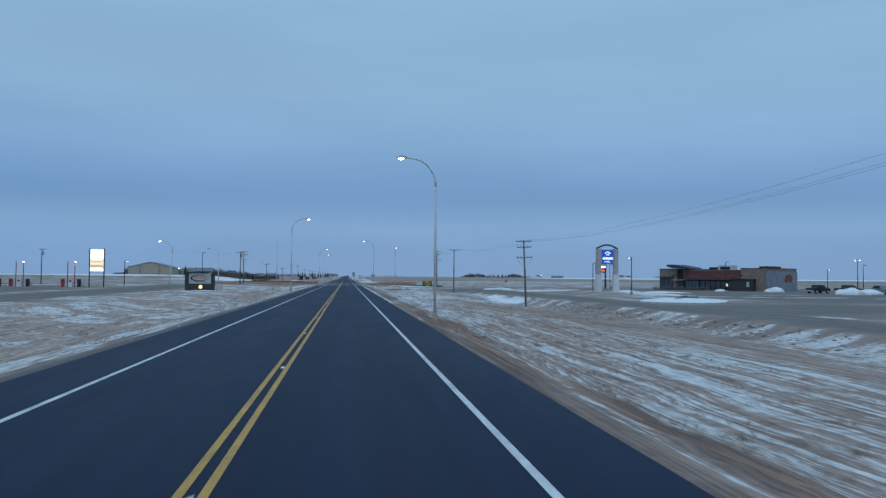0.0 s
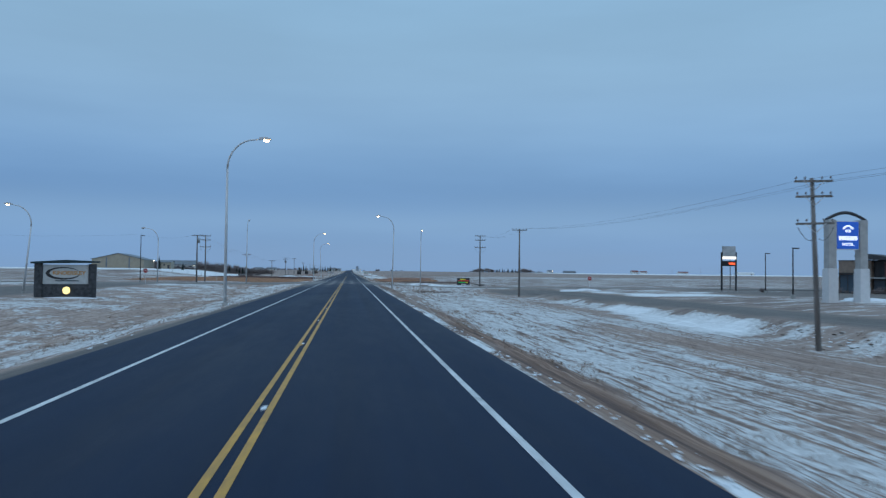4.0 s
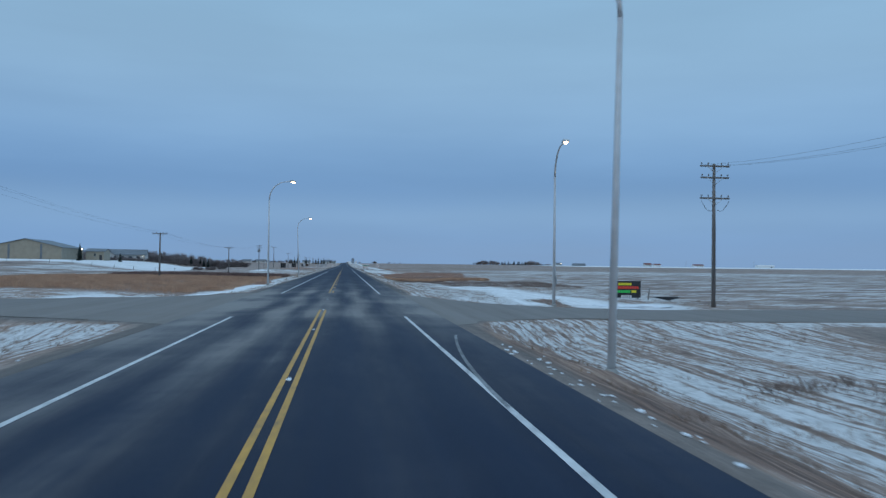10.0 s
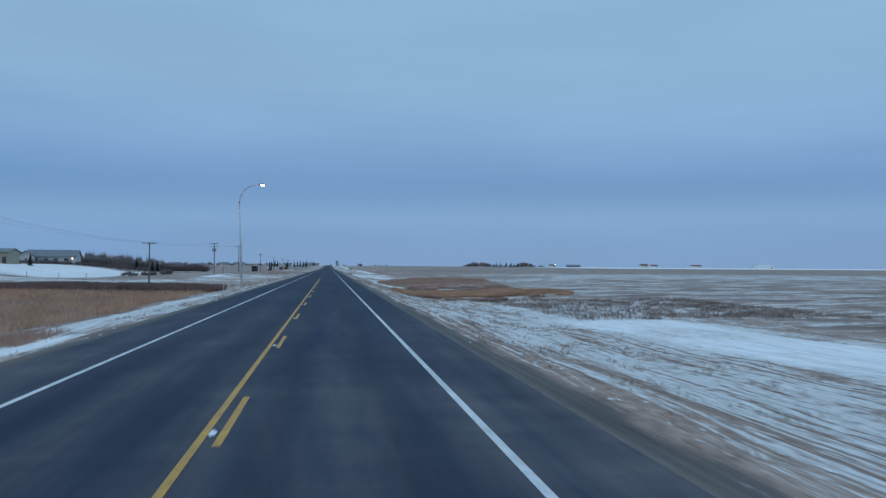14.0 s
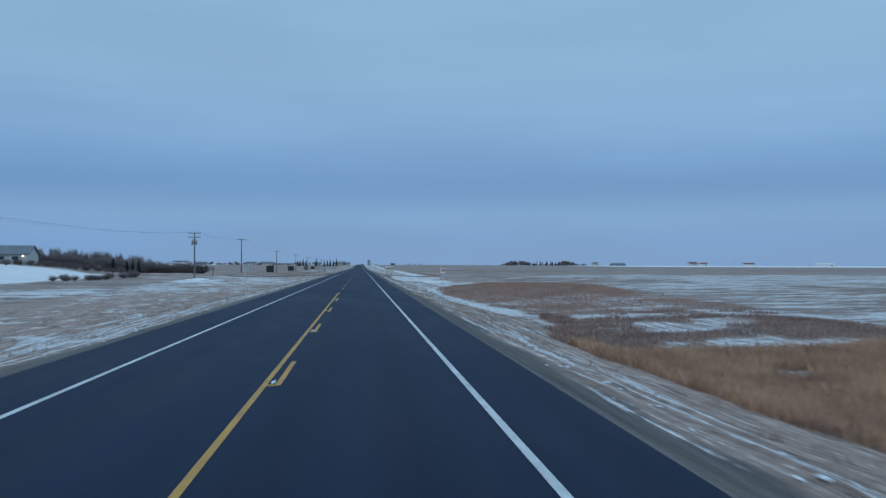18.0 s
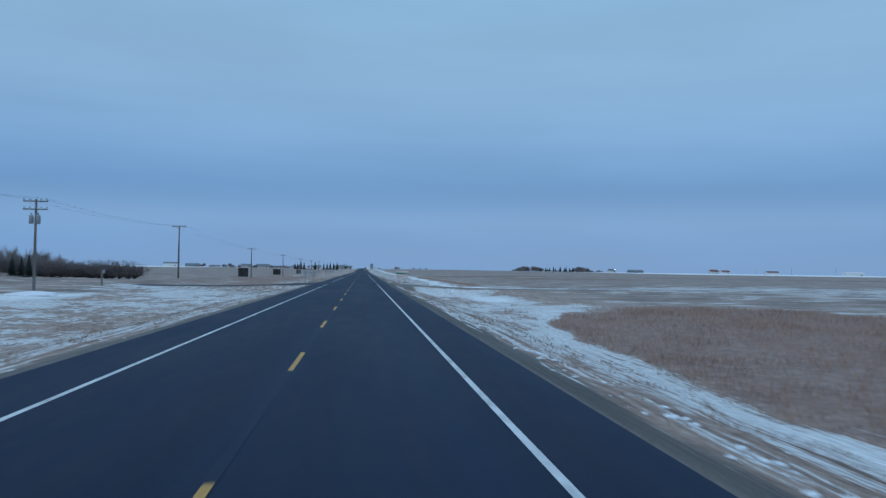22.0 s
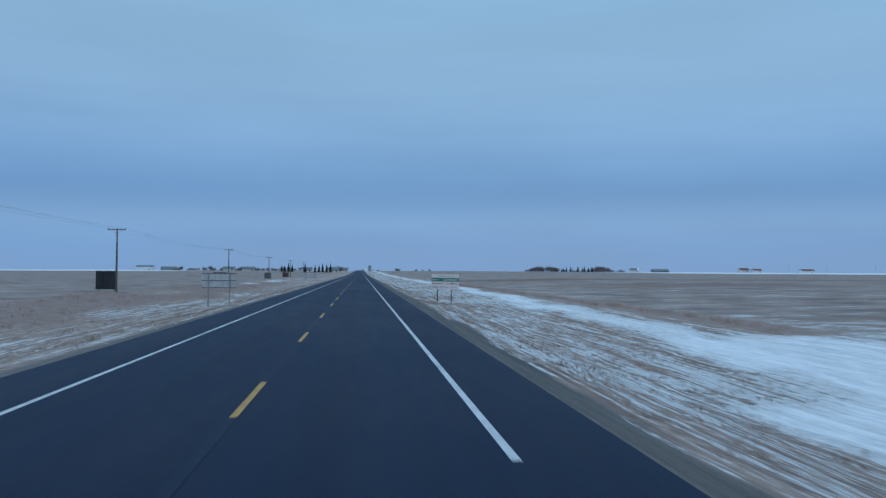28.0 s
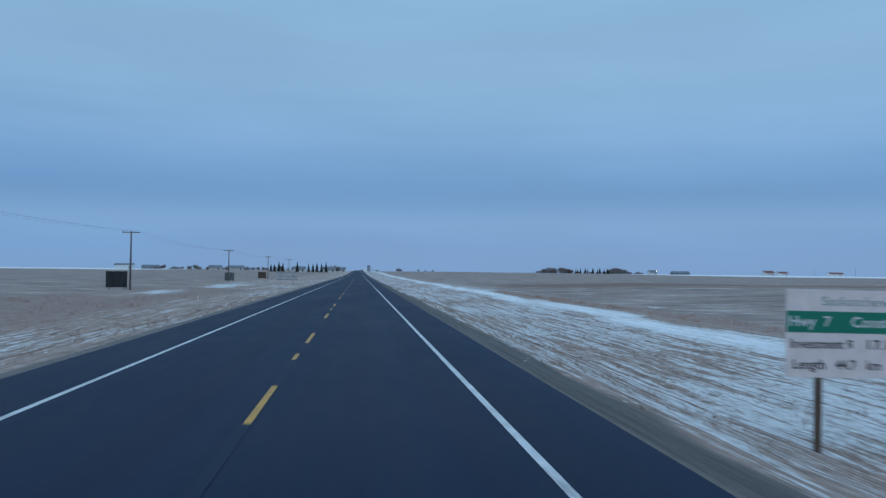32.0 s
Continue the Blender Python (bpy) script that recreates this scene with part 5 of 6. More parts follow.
def billboard_back(x0, x1, y, top, mat, label):
    w = x1 - x0
    xm = (x0 + x1) / 2
    zg = ground_z(xm, y)
    ob = thing("billboard", label, "billboard", pose(xm, y, zg))
    h = top - zg
    n = max(5, round(w / 0.45))
    for i in range(n):
        box_part("board", (-w / 2 + w * (i + 0.5) / n, 0.02 * (i % 2), 0.25 + (h - 0.25) / 2), (w / n - 0.012, 0.05, h - 0.25 - 0.03 * (i % 3)), mat, ob)
    for z in (0.6, h * 0.55, h - 0.3):
        box_part("rail", (0, -0.06, z), (w, 0.07, 0.12), mat, ob)
    for px in (-w * 0.35, w * 0.35):
        box_part("post", (px, 0.14, h / 2 - 0.15), (0.14, 0.12, h + 0.3), M_POLE, ob)
        tube_part("brace", [(px, 0.2, h * 0.8), (px, 1.7, 0.0)], 0.05, M_POLE, ob, n=5)
    return ob


billboard_back(-37.9, -34.8, 654.5, 2.1, M_BOARD, "back of a weathered black board billboard beside a pole")
billboard_back(-37.4, -34.2, 744.0, 1.8, M_BOARD, "back of a weathered black board billboard in a field")
billboard_back(-35.6, -33.0, 838.0, 1.5, M_BOARD_GREY, "back of a weathered grey board billboard in a field")
billboard_back(-36.2, -33.2, 913.0, 1.6, M_BOARD_BROWN, "back of a weathered brown board billboard in a field")

post = thing("mailbox_post", "short timber post with a small grey box", "post", on_ground(-33.4, 513.8))
box_part("post", (0, 0, 1.0), (0.2, 0.18, 2.4), M_POLE, post, bevel=0.01)
box_part("box", (0.22, 0, 1.9), (0.3, 0.3, 0.45), M_TANK, post, bevel=0.02)
for x, y in ((-12.5, 690), (-12.5, 760), (-27.5, 243.5), (31.5, 262), (-9.7, 336.5), (-49.7, 191.9)):
    mk = thing("marker_post", "thin pale marker post in dead grass", "marker post", on_ground(x, y), "marker posts")
    tube_part("stake", [(0, 0, -0.2), (0, 0, 1.35)], 0.035, M_PALE, mk, n=6)
    box_part("reflector", (0, -0.04, 1.2), (0.08, 0.015, 0.16), M_SIGN_PINK, mk)


for k in range(9):
    px, py = -54.5 - 6.5 * k, 440 + 1.5 * (k % 2)
    fp = thing("fence_post", "thin weathered fence post standing in a snow field", "fence post", on_ground(px, py), "fence posts")
    tube_part("stake", [(0, 0, -0.3), (0.02, 0, 1.25)], [0.06, 0.05], M_POLE, fp, n=6)
    tube_part("wire_stub", [(-0.35, 0, 1.0), (0.35, 0, 1.0)], 0.01, M_WIRE, fp, n=4)


# ---- buildings ----
def restaurant():
    """Local x runs along the front, -y is the front, y runs back."""
    d = Vector((15.0, -25.0, 0)).normalized()
    ob = thing("restaurant", "low tan and charcoal restaurant with a faded red front band", "restaurant", pose(83.2, 191.9, -0.95, 0, 0, math.degrees(math.atan2(d.y, d.x))))
    D = 14.6
    box_part("left_wing", (2.6, D / 2, 2.9), (5.2, D, 5.8), M_BRICK, ob, "tan stucco wing", 0.03)
    box_part("entrance_recess", (6.25, D / 2 + 0.5, 2.95), (2.1, D - 1.0, 5.9), M_TIMBER_DARK, ob, "dark entrance tower", 0.03)
    box_part("main_wall", (15.25, D / 2 + 0.35, 2.65), (15.9, D - 0.7, 5.3), M_TIMBER_DARK, ob, "charcoal wall", 0.03)
    box_part("right_wing", (26.2, D / 2 - 0.1, 2.92), (6.0, D + 0.2, 5.85), M_BRICK, ob, "taller tan stucco wing", 0.03)
    box_part("end_wall", (29.3, D / 2 + 0.2, 2.6), (0.25, D - 0.4, 5.2), M_GREY_WALL, ob, "grey block end wall", 0.02)
    box_part("coping", (26.2, D / 2 - 0.1, 5.9), (6.2, D + 0.4, 0.12), M_TIMBER_DARK, ob)
    box_part("coping", (2.6, D / 2, 5.85), (5.3, D + 0.2, 0.12), M_TIMBER_DARK, ob)
    roof = bmesh.new()
    bm_prism(roof, [(3.2, 6.5), (3.4, 6.92), (5.2, 6.92), (9.9, 6.1), (9.9, 5.9), (5.2, 5.95)], -1.6, 4.0)
    part("roof_blade", roof, M_TIMBER_DARK, ob, "dark slanted roof blade", 0.02)
    band = box_part("red_band", (15.2, 0.1, 4.25), (15.8, 0.5, 2.3), M_RED_DULL, ob, "faded red sign band", 0.02)
    box_part("band_trim", (15.2, 0.08, 5.46), (15.9, 0.6, 0.14), M_BRICK, ob)
    for x, w in ((9.6, 1.3), (17.6, 2.6), (21.0, 2.2)):
        bar("lettering_bar", x, -0.17, 4.1, w, 0.45, M_RED_FADED, band, 0.05)
    glass = box_part("corner_glazing", (2.15, -0.03, 1.95), (3.9, 0.1, 3.1), M_BLUE_GLASS, ob, "bluish corner glazing")
    for x in (0.25, 1.5, 2.8, 4.05):
        box_part("mullion", (x, -0.1, 1.95), (0.1, 0.06, 3.1), M_TIMBER_DARK, glass)
    box_part("canopy", (1.9, -0.6, 3.72), (5.0, 1.6, 0.16), M_TIMBER_DARK, ob, "flat dark canopy")
    box_part("door_canopy", (6.1, -0.5, 3.0), (3.2, 1.5, 0.14), M_PALE, ob, "thin pale door canopy")
    door = box_part("entrance_door", (6.3, 0.45, 1.3), (1.7, 0.1, 2.5), M_DARK_GLASS, ob, "dark glazed entrance")
    box_part("handle", (6.5, 0.37, 1.2), (0.05, 0.06, 0.5), M_GALV, door)
    for k in range(4):
        win = box_part("window", (8.15 + 0.95 * k, 0.29, 1.85), (0.8, 0.12, 1.9), M_BLUE_GLASS, ob)
        for dx in (-0.43, 0.43):
            box_part("frame", (8.15 + 0.95 * k + dx, 0.24, 1.85), (0.08, 0.12, 2.0), M_TIMBER_DARK, win)
    for k in range(6):
        win = box_part("window", (12.6 + 1.45 * k, 0.31, 1.75), (1.2, 0.1, 1.9), M_DARK_GLASS, ob)
        box_part("frame", (12.6 + 1.45 * k, 0.28, 0.75), (1.3, 0.12, 0.1), M_TIMBER_DARK, win)
    box_part("lit_window", (19.3, 0.25, 1.9), (0.4, 0.1, 0.6), M_CREAM, ob, "small glowing window")
    box_part("porch", (24.4, -0.9, 1.6), (5.2, 1.7, 3.2), M_TIMBER_DARK, ob, "dark enclosed porch", 0.03)
    box_part("porch_roof", (24.4, -1.0, 3.26), (5.5, 2.0, 0.16), M_BLACK, ob, "flat porch roof")
    box_part("menu_sign", (25.9, -1.78, 2.1), (0.7, 0.06, 1.2), M_PALE, ob, "pale poster on the porch")
    box_part("wall_lamp", (23.6, -0.4, 4.2), (0.25, 0.3, 0.3), M_BLACK, ob)
    box_part("wall_lamp", (4.6, -0.15, 4.2), (0.25, 0.3, 0.3), M_BLACK, ob)
    box_part("planter_wall", (6.6, -2.6, 0.35), (6.0, 0.4, 0.9), M_BRICK, ob, "low tan planter wall", 0.03)
    for x, w, h, z, mat in ((12.9, 2.0, 1.0, 5.3, M_TIMBER_DARK), (16.3, 3.8, 1.45, 5.3, M_SIDING), (22.0, 2.4, 0.5, 5.3, M_SIDING)):
        unit = box_part("roof_unit", (x, 5.5, z + h / 2), (w, 2.4, h), mat, ob, "boxy rooftop unit", 0.03)
        box_part("vent_grille", (x, 4.28, z + h / 2), (w * 0.7, 0.05, h * 0.5), M_BLACK, unit)
    box_part("roof_unit", (27.6, 5.2, 6.1), (2.2, 6.0, 0.6), M_TIMBER_DARK, ob, "low dark rooftop unit", 0.03)
    logo = bmesh.new()
    bm_prism(logo, [(8.9, 2.7), (8.6, 3.5), (9.2, 4.3), (10.6, 4.6), (11.9, 4.2), (12.3, 3.4), (11.6, 3.1), (11.7, 2.6), (10.9, 2.5), (10.7, 3.0), (10.0, 3.1), (9.8, 2.6)], -0.04, 0.04)
    mark = part("logo", logo, M_RED_FADED, ob, "red emblem on the end wall")
    mark.matrix_basis = pose(29.48, 0, 0, 0, 0, 90)
    return ob


restaurant()


def snow_pile(x, y, r, h, seed):
    bm = bmesh.new()
    bmesh.ops.create_icosphere(bm, subdivisions=3, radius=1.0)
    rnd = random.Random(seed)
    off = Vector((rnd.random() * 50, rnd.random() * 50, 0))
    for v in bm.verts:
        k = 1 + 0.28 * noise.noise(v.co * 1.7 + off) + 0.12 * noise.noise(v.co * 5 + off)
        v.co = Vector((v.co.x * r * k, v.co.y * r * 0.7 * k, v.co.z * h * k))
    for f in bm.faces:
        f.smooth = True
    ob = part("snow_mound", bm, M_SNOW)
    ob.matrix_basis = on_ground(x, y)
    return tagged(ob, "ploughed heap of lumpy snow at the lot's edge", "snow pile", "snow piles")


for i, (x, y, r, h) in enumerate(((86.8, 166, 1.5, 0.55), (97.4, 161.5, 2.1, 1.2), (102.0, 142.0, 2.8, 1.25), (107.5, 143.5, 2.6, 1.0), (112, 139, 3.0, 0.8), (21.7, 236.4, 1.8, 0.22), (24.0, 237.0, 2.4, 0.2), (58, 150, 3.0, 0.35), (44.0, 206.5, 2.4, 0.5), (40.5, 205.0, 1.8, 0.35), (-31.5, 487.5, 2.8, 0.45))):
    snow_pile(x, y, r, h, i)


def traffic_island(x, y, turn, a, b):
    ob = thing("traffic_island", "kerbed lot island covered with packed snow", "traffic island", on_ground(x, y, turn))
    n = 40
    ring = [(a * math.copysign(abs(math.cos(t)) ** 0.7, math.cos(t)), b * math.copysign(abs(math.sin(t)) ** 0.7, math.sin(t))) for t in (2 * math.pi * k / n for k in range(n))]
    bm = bmesh.new()
    for lo, hi, za, zb in ((1.0, 0.985, -0.1, 0.16), (0.985, 0.955, 0.16, 0.16)):
        r0 = [bm.verts.new((px * lo, py * lo, za)) for px, py in ring]
        r1 = [bm.verts.new((px * hi, py * hi, zb)) for px, py in ring]
        for k in range(n):
            bm.faces.new((r0[k], r0[(k + 1) % n], r1[(k + 1) % n], r1[k]))
    part("kerb", bm, M_CONCRETE, ob, "pale concrete kerb")
    bm = bmesh.new()
    rings = [[bm.verts.new((px * f, py * f, 0.12 + 0.35 * (1 - f * f) + 0.05 * noise.noise(Vector((px * f, py * f, 0))))) for px, py in ring] for f in (0.96, 0.75, 0.5, 0.25)]
    mid = bm.verts.new((0, 0, 0.48))
    for u, v in zip(rings, rings[1:]):
        for k in range(n):
            bm.faces.new((u[k], u[(k + 1) % n], v[(k + 1) % n], v[k]))
    for k in range(n):
        bm.faces.new((rings[-1][k], rings[-1][(k + 1) % n], mid))
    for f in bm.faces:
        f.smooth = True
    part("snow_cover", bm, M_SNOW, ob, "packed snow cover")
    return ob


traffic_island(49.0, 103.0, 61, 11.5, 6.0)
traffic_island(66.0, 150.0, -20, 6.0, 1.6)


def pickup(x, y, turn, mat, label):
    """Local x runs along the truck."""
    ob = thing("pickup_truck", label, "pickup truck", on_ground(x, y, turn), "parked vehicles")
    bm = bmesh.new()
    bm_prism(bm, [(-2.8, 0.5), (2.75, 0.5), (2.8, 0.95), (2.65, 1.15), (1.35, 1.22), (0.7, 1.85), (-0.75, 1.88), (-0.95, 1.2), (-2.8, 1.2)], -0.95, 0.95)
    body = part("body", bm, mat, ob, bevel=0.05)
    for s in (-1, 1):
        win = bmesh.new()
        bm_prism(win, [(1.1, 1.24), (0.62, 1.76), (-0.62, 1.78), (-0.72, 1.24)], s * 0.96 - 0.008, s * 0.96 + 0.008)
        part("side_window", win, M_DARK_GLASS, body)
    for wx in (-1.75, 1.85):
        for s in (-1, 1):
            wheel = tube_part("wheel", [(wx, s * 0.75, 0.38), (wx, s * 0.98, 0.38)], 0.38, M_RUBBER, ob, n=16)
            tube_part("rim", [(wx, s * 0.9, 0.38), (wx, s * 0.99, 0.38)], 0.22, M_GALV, wheel, n=10)
    box_part("bumper", (2.82, 0, 0.62), (0.15, 1.8, 0.22), M_GALV, ob, bevel=0.02)
    box_part("bumper", (-2.85, 0, 0.62), (0.15, 1.8, 0.2), M_GALV, ob, bevel=0.02)
    for s in (-1, 1):
        box_part("headlight", (2.8, s * 0.72, 0.98), (0.06, 0.32, 0.16), M_PALE, ob)
        box_part("tail_light", (-2.8, s * 0.82, 0.98), (0.05, 0.16, 0.34), M_RED, ob)
    return ob


pickup(102.0, 152.5, 20, M_CAR, "dark blue pickup truck parked by snow heaps")
pickup(106.5, 149.0, 8, M_CAR, "dark blue pickup truck parked by snow heaps")
pickup(112.0, 146.5, 100, M_GREY_WALL, "grey pickup truck parked by snow heaps")
pickup(117.0, 144.0, 15, M_CAR, "dark pickup truck parked at the lot's end")


def gable_house(name, x, y, turn, w, d, eave, ridge, wall, roof, label, category, windows=3, door=True, base=None, along=True):
    """A gabled building; its ridge runs along local x where along is true, else along y."""
    z = ground_z(x, y) if base is None else base
    ob = thing(name, label, category, pose(x, y, z, 0, 0, turn))
    bm = bmesh.new()
    if along:
        pr = [(-d / 2, -0.5), (d / 2, -0.5), (d / 2, eave), (0, ridge - 0.1), (-d / 2, eave)]
        bm_prism(bm, pr, -w / 2, w / 2)
        bmesh.ops.rotate(bm, verts=bm.verts, cent=(0, 0, 0), matrix=Matrix.Rotation(radians(90), 3, "Z"))
    else:
        pr = [(-w / 2, -0.5), (w / 2, -0.5), (w / 2, eave), (0, ridge - 0.1), (-w / 2, eave)]
        bm_prism(bm, pr, -d / 2, d / 2)
    part("wall", bm, wall, ob)
    span = d if along else w
    length = w if along else d
    for s in (-1, 1):
        bm = bmesh.new()
        o = 0.5
        k = (ridge - eave) / (span / 2)
        bm_prism(bm, [(s * (span / 2 + o), eave - k * o), (0, ridge), (0, ridge + 0.18), (s * (span / 2 + o), eave - k * o + 0.18)], -length / 2 - o, length / 2 + o)
        if along:
            bmesh.ops.rotate(bm, verts=bm.verts, cent=(0, 0, 0), matrix=Matrix.Rotation(radians(90), 3, "Z"))
        part("roof", bm, roof, ob)
    front = -d / 2 - 0.03
    for i in range(windows):
        px = -w / 2 + w * (i + 1) / (windows + 1)
        win = box_part("window", (px, front, eave * 0.58), (min(1.4, w * 0.09), 0.08, eave * 0.32), M_DARK_GLASS, ob)
        box_part("frame", (px, front - 0.01, eave * 0.58 - eave * 0.17), (min(1.6, w * 0.1), 0.12, 0.1), M_SIDING, win)
    if door:
        box_part("door", (w * 0.32, front, min(1.05, eave * 0.4)), (1.1 if w < 25 else 4.0, 0.1, min(2.1, eave * 0.8)), M_TIMBER_DARK, ob)
    return ob


hangar = gable_house("hangar", -117.0, 493.0, 4, 25, 30, 4.6, 7.6, M_METAL_SIDING, M_ROOF_GREY, "tan steel farm hangar with a low gabled roof", "hangar", 0, False, None, False)
for px in (-5.5, 5.5):
    box_part("corner_trim", (px, -15.06, 2.7), (0.7, 0.12, 6.0 if px > 0 else 5.8), M_ROOF_GREY, hangar, "dark vertical trim")
box_part("flood_light", (12.8, 12.0, 4.4), (0.5, 0.5, 0.4), M_LAMP_COOL, hangar, "lit white floodlight")
gable_house("machine_shed", -98.5, 505, 0, 7, 8, 3.6, 4.6, M_METAL_SIDING, M_ROOF_GREY, "small tan shed beside spruce trees", "shed", 1)
house = gable_house("farm_house", -101.5, 559.0, 8, 17, 11, 2.8, 5.2, M_SIDING, M_ROOF_GREY, "white bungalow with a grey metal roof", "house", 4)
gable_house("house_wing", -109.5, 557.0, 8, 6, 11, 2.8, 4.7, M_SIDING, M_ROOF_GREY, "white gabled wing of a bungalow", "house", 1, False, None, False)
box_part("porch_light", (7.2, -5.65, 2.2), (0.3, 0.1, 0.3), M_LAMP_COOL, house, "lit porch light")

# far farmsteads
gable_house("farm_house", 451, 1757, 0, 12, 9, 3.2, 6.2, M_SIDING, M_ROOF_GREY, "distant white farm house with a yard lamp", "house")
lampy = thing("yard_light", "distant lit yard lamp beside a farm house", "lot light", on_ground(456, 1752), "lot lights")
tube_part("pole", [(0, 0, 0), (0, 0, 5)], 0.1, M_POLE, lampy)
box_part("lamp_head", (0, 0, 5.1), (0.9, 0.9, 0.7), M_LAMP_COOL, lampy)
gable_house("quonset_shed", 497, 1760, 0, 26, 14, 2.2, 5.2, M_ROOF_GREY, M_ROOF_GREY, "distant low grey machine shed", "shed", 0, False)
gable_house("farm_house", 688, 1800, 0, 15, 11, 4.0, 6.6, M_WHITE, M_ROOF_RED, "distant white farm house with a red-brown roof", "house", 2)
gable_house("farm_house", 671, 1812, 0, 16, 11, 4.4, 7.8, M_SIDING, M_ROOF_RED, "distant tall pale farm house with a red-brown roof", "house", 2)
gable_house("farm_house", 796, 1824, 0, 24, 12, 3.8, 6.4, M_WHITE, M_ROOF_RED, "distant pale farm house with a red-brown roof", "house", 2)
gable_house("white_barn", 912, 1745, 0, 37, 14, 4.8, 6.6, M_WHITE, M_WHITE, "distant long white steel barn", "barn", 0)
gable_house("white_barn", -293, 1622, 0, 22, 12, 4.6, 6.6, M_WHITE, M_ROOF_GREY, "distant white steel barn in a stubble field", "barn", 0)
gable_house("farm_shed", -262, 1625, 0, 20, 9, 3.0, 5.0, M_GREY_WALL, M_ROOF_GREY, "distant grey farm shed", "shed", 0)
for x, y, w in ((-170, 1560, 14), (-148, 1580, 16), (-60, 1420, 12), (-32, 1480, 14), (-22, 1600, 12)):
    gable_house("farm_house", x, y, 0, w, 9, 3.0, 5.4, M_SIDING, M_ROOF_GREY, "distant pale farm house among bare trees", "house")
for x, y in ((794, 1880), (858, 1860), (940, 1840)):
    fp = thing("distant_pole", "thin distant timber power pole by a farm", "utility pole", on_ground(x, y), "distant poles")
    tube_part("shaft", [(0, 0, -0.3), (0, 0, 14)], [0.22, 0.16], M_POLE, fp, n=6)
    box_part("crossarm", (0, 0, 13.2), (2.6, 0.16, 0.2), M_POLE, fp)
elev = thing("grain_elevator", "distant grain elevator on the horizon", "grain elevator", on_ground(27, 2720))
box_part("tower", (0, 0, 7), (9, 10, 14), M_GREY_WALL, elev)
bm = bmesh.new()
bm_prism(bm, [(-4.8, 14), (4.8, 14), (1.6, 17), (-1.6, 17)], -5.2, 5.2)
part("roof", bm, M_ROOF_GREY, elev)
box_part("annex", (-11, 0, 3.2), (12, 9, 7), M_WHITE, elev)
box_part("bin", (10, 0, 3.5), (7, 7, 7.5), M_GALV, elev)


# ---- trees ----
def twig_mesh(name, height, spread, limbs, twigs, seed, mat, low=0.55, thick=1.0):
    """Bare limbs and twigs as thin three-sided rods."""
    rnd = random.Random(seed)
    bm = bmesh.new()

    def rod(a, b, r0, r1):
        bm_tube(bm, [a, b], [r0 * thick, r1 * thick], 3, False)
    for i in range(limbs):
        ang = rnd.random() * 2 * math.pi
        z0 = height * (0.02 + 0.6 * low * rnd.random())
        reach = spread * (0.35 + 0.65 * rnd.random())
        tip = Vector((math.cos(ang) * reach, math.sin(ang) * reach, height * (low + (1 - low) * rnd.random()) * (1 - 0.45 * (reach / spread) ** 3)))
        root = Vector((math.cos(ang) * 0.1, math.sin(ang) * 0.1, z0))
        mid = root.lerp(tip, 0.5) + Vector((rnd.uniform(-0.2, 0.2), rnd.uniform(-0.2, 0.2), height * 0.06))
        rod(root, mid, 0.009 * height, 0.006 * height)
        rod(mid, tip, 0.006 * height, 0.002 * height)
        for k in range(twigs):
            t = 0.25 + 0.75 * rnd.random()
            p = root.lerp(mid, t * 2) if t < 0.5 else mid.lerp(tip, t * 2 - 1)
            q = p + Vector((rnd.uniform(-1, 1) * spread * 0.3, rnd.uniform(-1, 1) * spread * 0.3, height * rnd.uniform(0.02, 0.22)))
            rod(p, q, 0.004 * height, 0.0015 * height)
    me = bpy.data.meshes.new(name)
    bm.to_mesh(me)
    bm.free()
    me.materials.append(mat)
    return me


def bare_tree(height, spread, limbs, twigs, seed, label, name="bare_tree", thick=1.0, mat=M_TWIG):
    ob = thing(name, label, "tree" if name == "bare_tree" else "bush", group="bare trees and bushes")
    tube_part("trunk", [(0, 0, -0.2), (0.05, 0.03, height * 0.35), (0, 0.1, height * 0.75)], [0.028 * height, 0.02 * height, 0.006 * height], M_BARK, ob, n=6)
    crown = new("crown", twig_mesh("crown", height, spread, limbs, twigs, seed, mat, 0.5 if name == "bare_tree" else 0.12, thick))
    crown.parent = ob
    return ob


def spruce(height, radius, seed):
    rnd = random.Random(seed)
    ob = thing("spruce_tree", "dark narrow spruce tree", "tree", group="spruce trees")
    tube_part("trunk", [(0, 0, -0.2), (0, 0, height * 0.95)], [0.018 * height, 0.004 * height], M_BARK, ob, n=6)
    bm = bmesh.new()
    tiers = 16
    for t in range(tiers):
        f = t / (tiers - 1)
        z = height * (0.06 + 0.92 * f)
        r = radius * (1 - f) ** 0.85 * rnd.uniform(0.82, 1.12) + 0.08
        n = 11 if f < 0.7 else 7
        for k in range(n):
            a = 2 * math.pi * (k + rnd.random() * 0.8) / n
            rr = r * rnd.uniform(0.7, 1.15)
            w = rr * 0.42
            d, s = Vector((math.cos(a), math.sin(a), 0)), Vector((-math.sin(a), math.cos(a), 0))
            top = bm.verts.new(Vector((0, 0, z + height * 0.05)))
            l = bm.verts.new(d * rr * 0.62 + s * w + Vector((0, 0, z - height * 0.015)))
            rgt = bm.verts.new(d * rr * 0.62 - s * w + Vector((0, 0, z - height * 0.015)))
            tip = bm.verts.new(d * rr + Vector((0, 0, z - height * 0.045 * rnd.uniform(0.6, 1.5))))
            bm.faces.new((top, l, tip))
            bm.faces.new((top, tip, rgt))
            bm.faces.new((l, rgt, tip))
    part("crown", bm, M_NEEDLE, ob)
    return ob


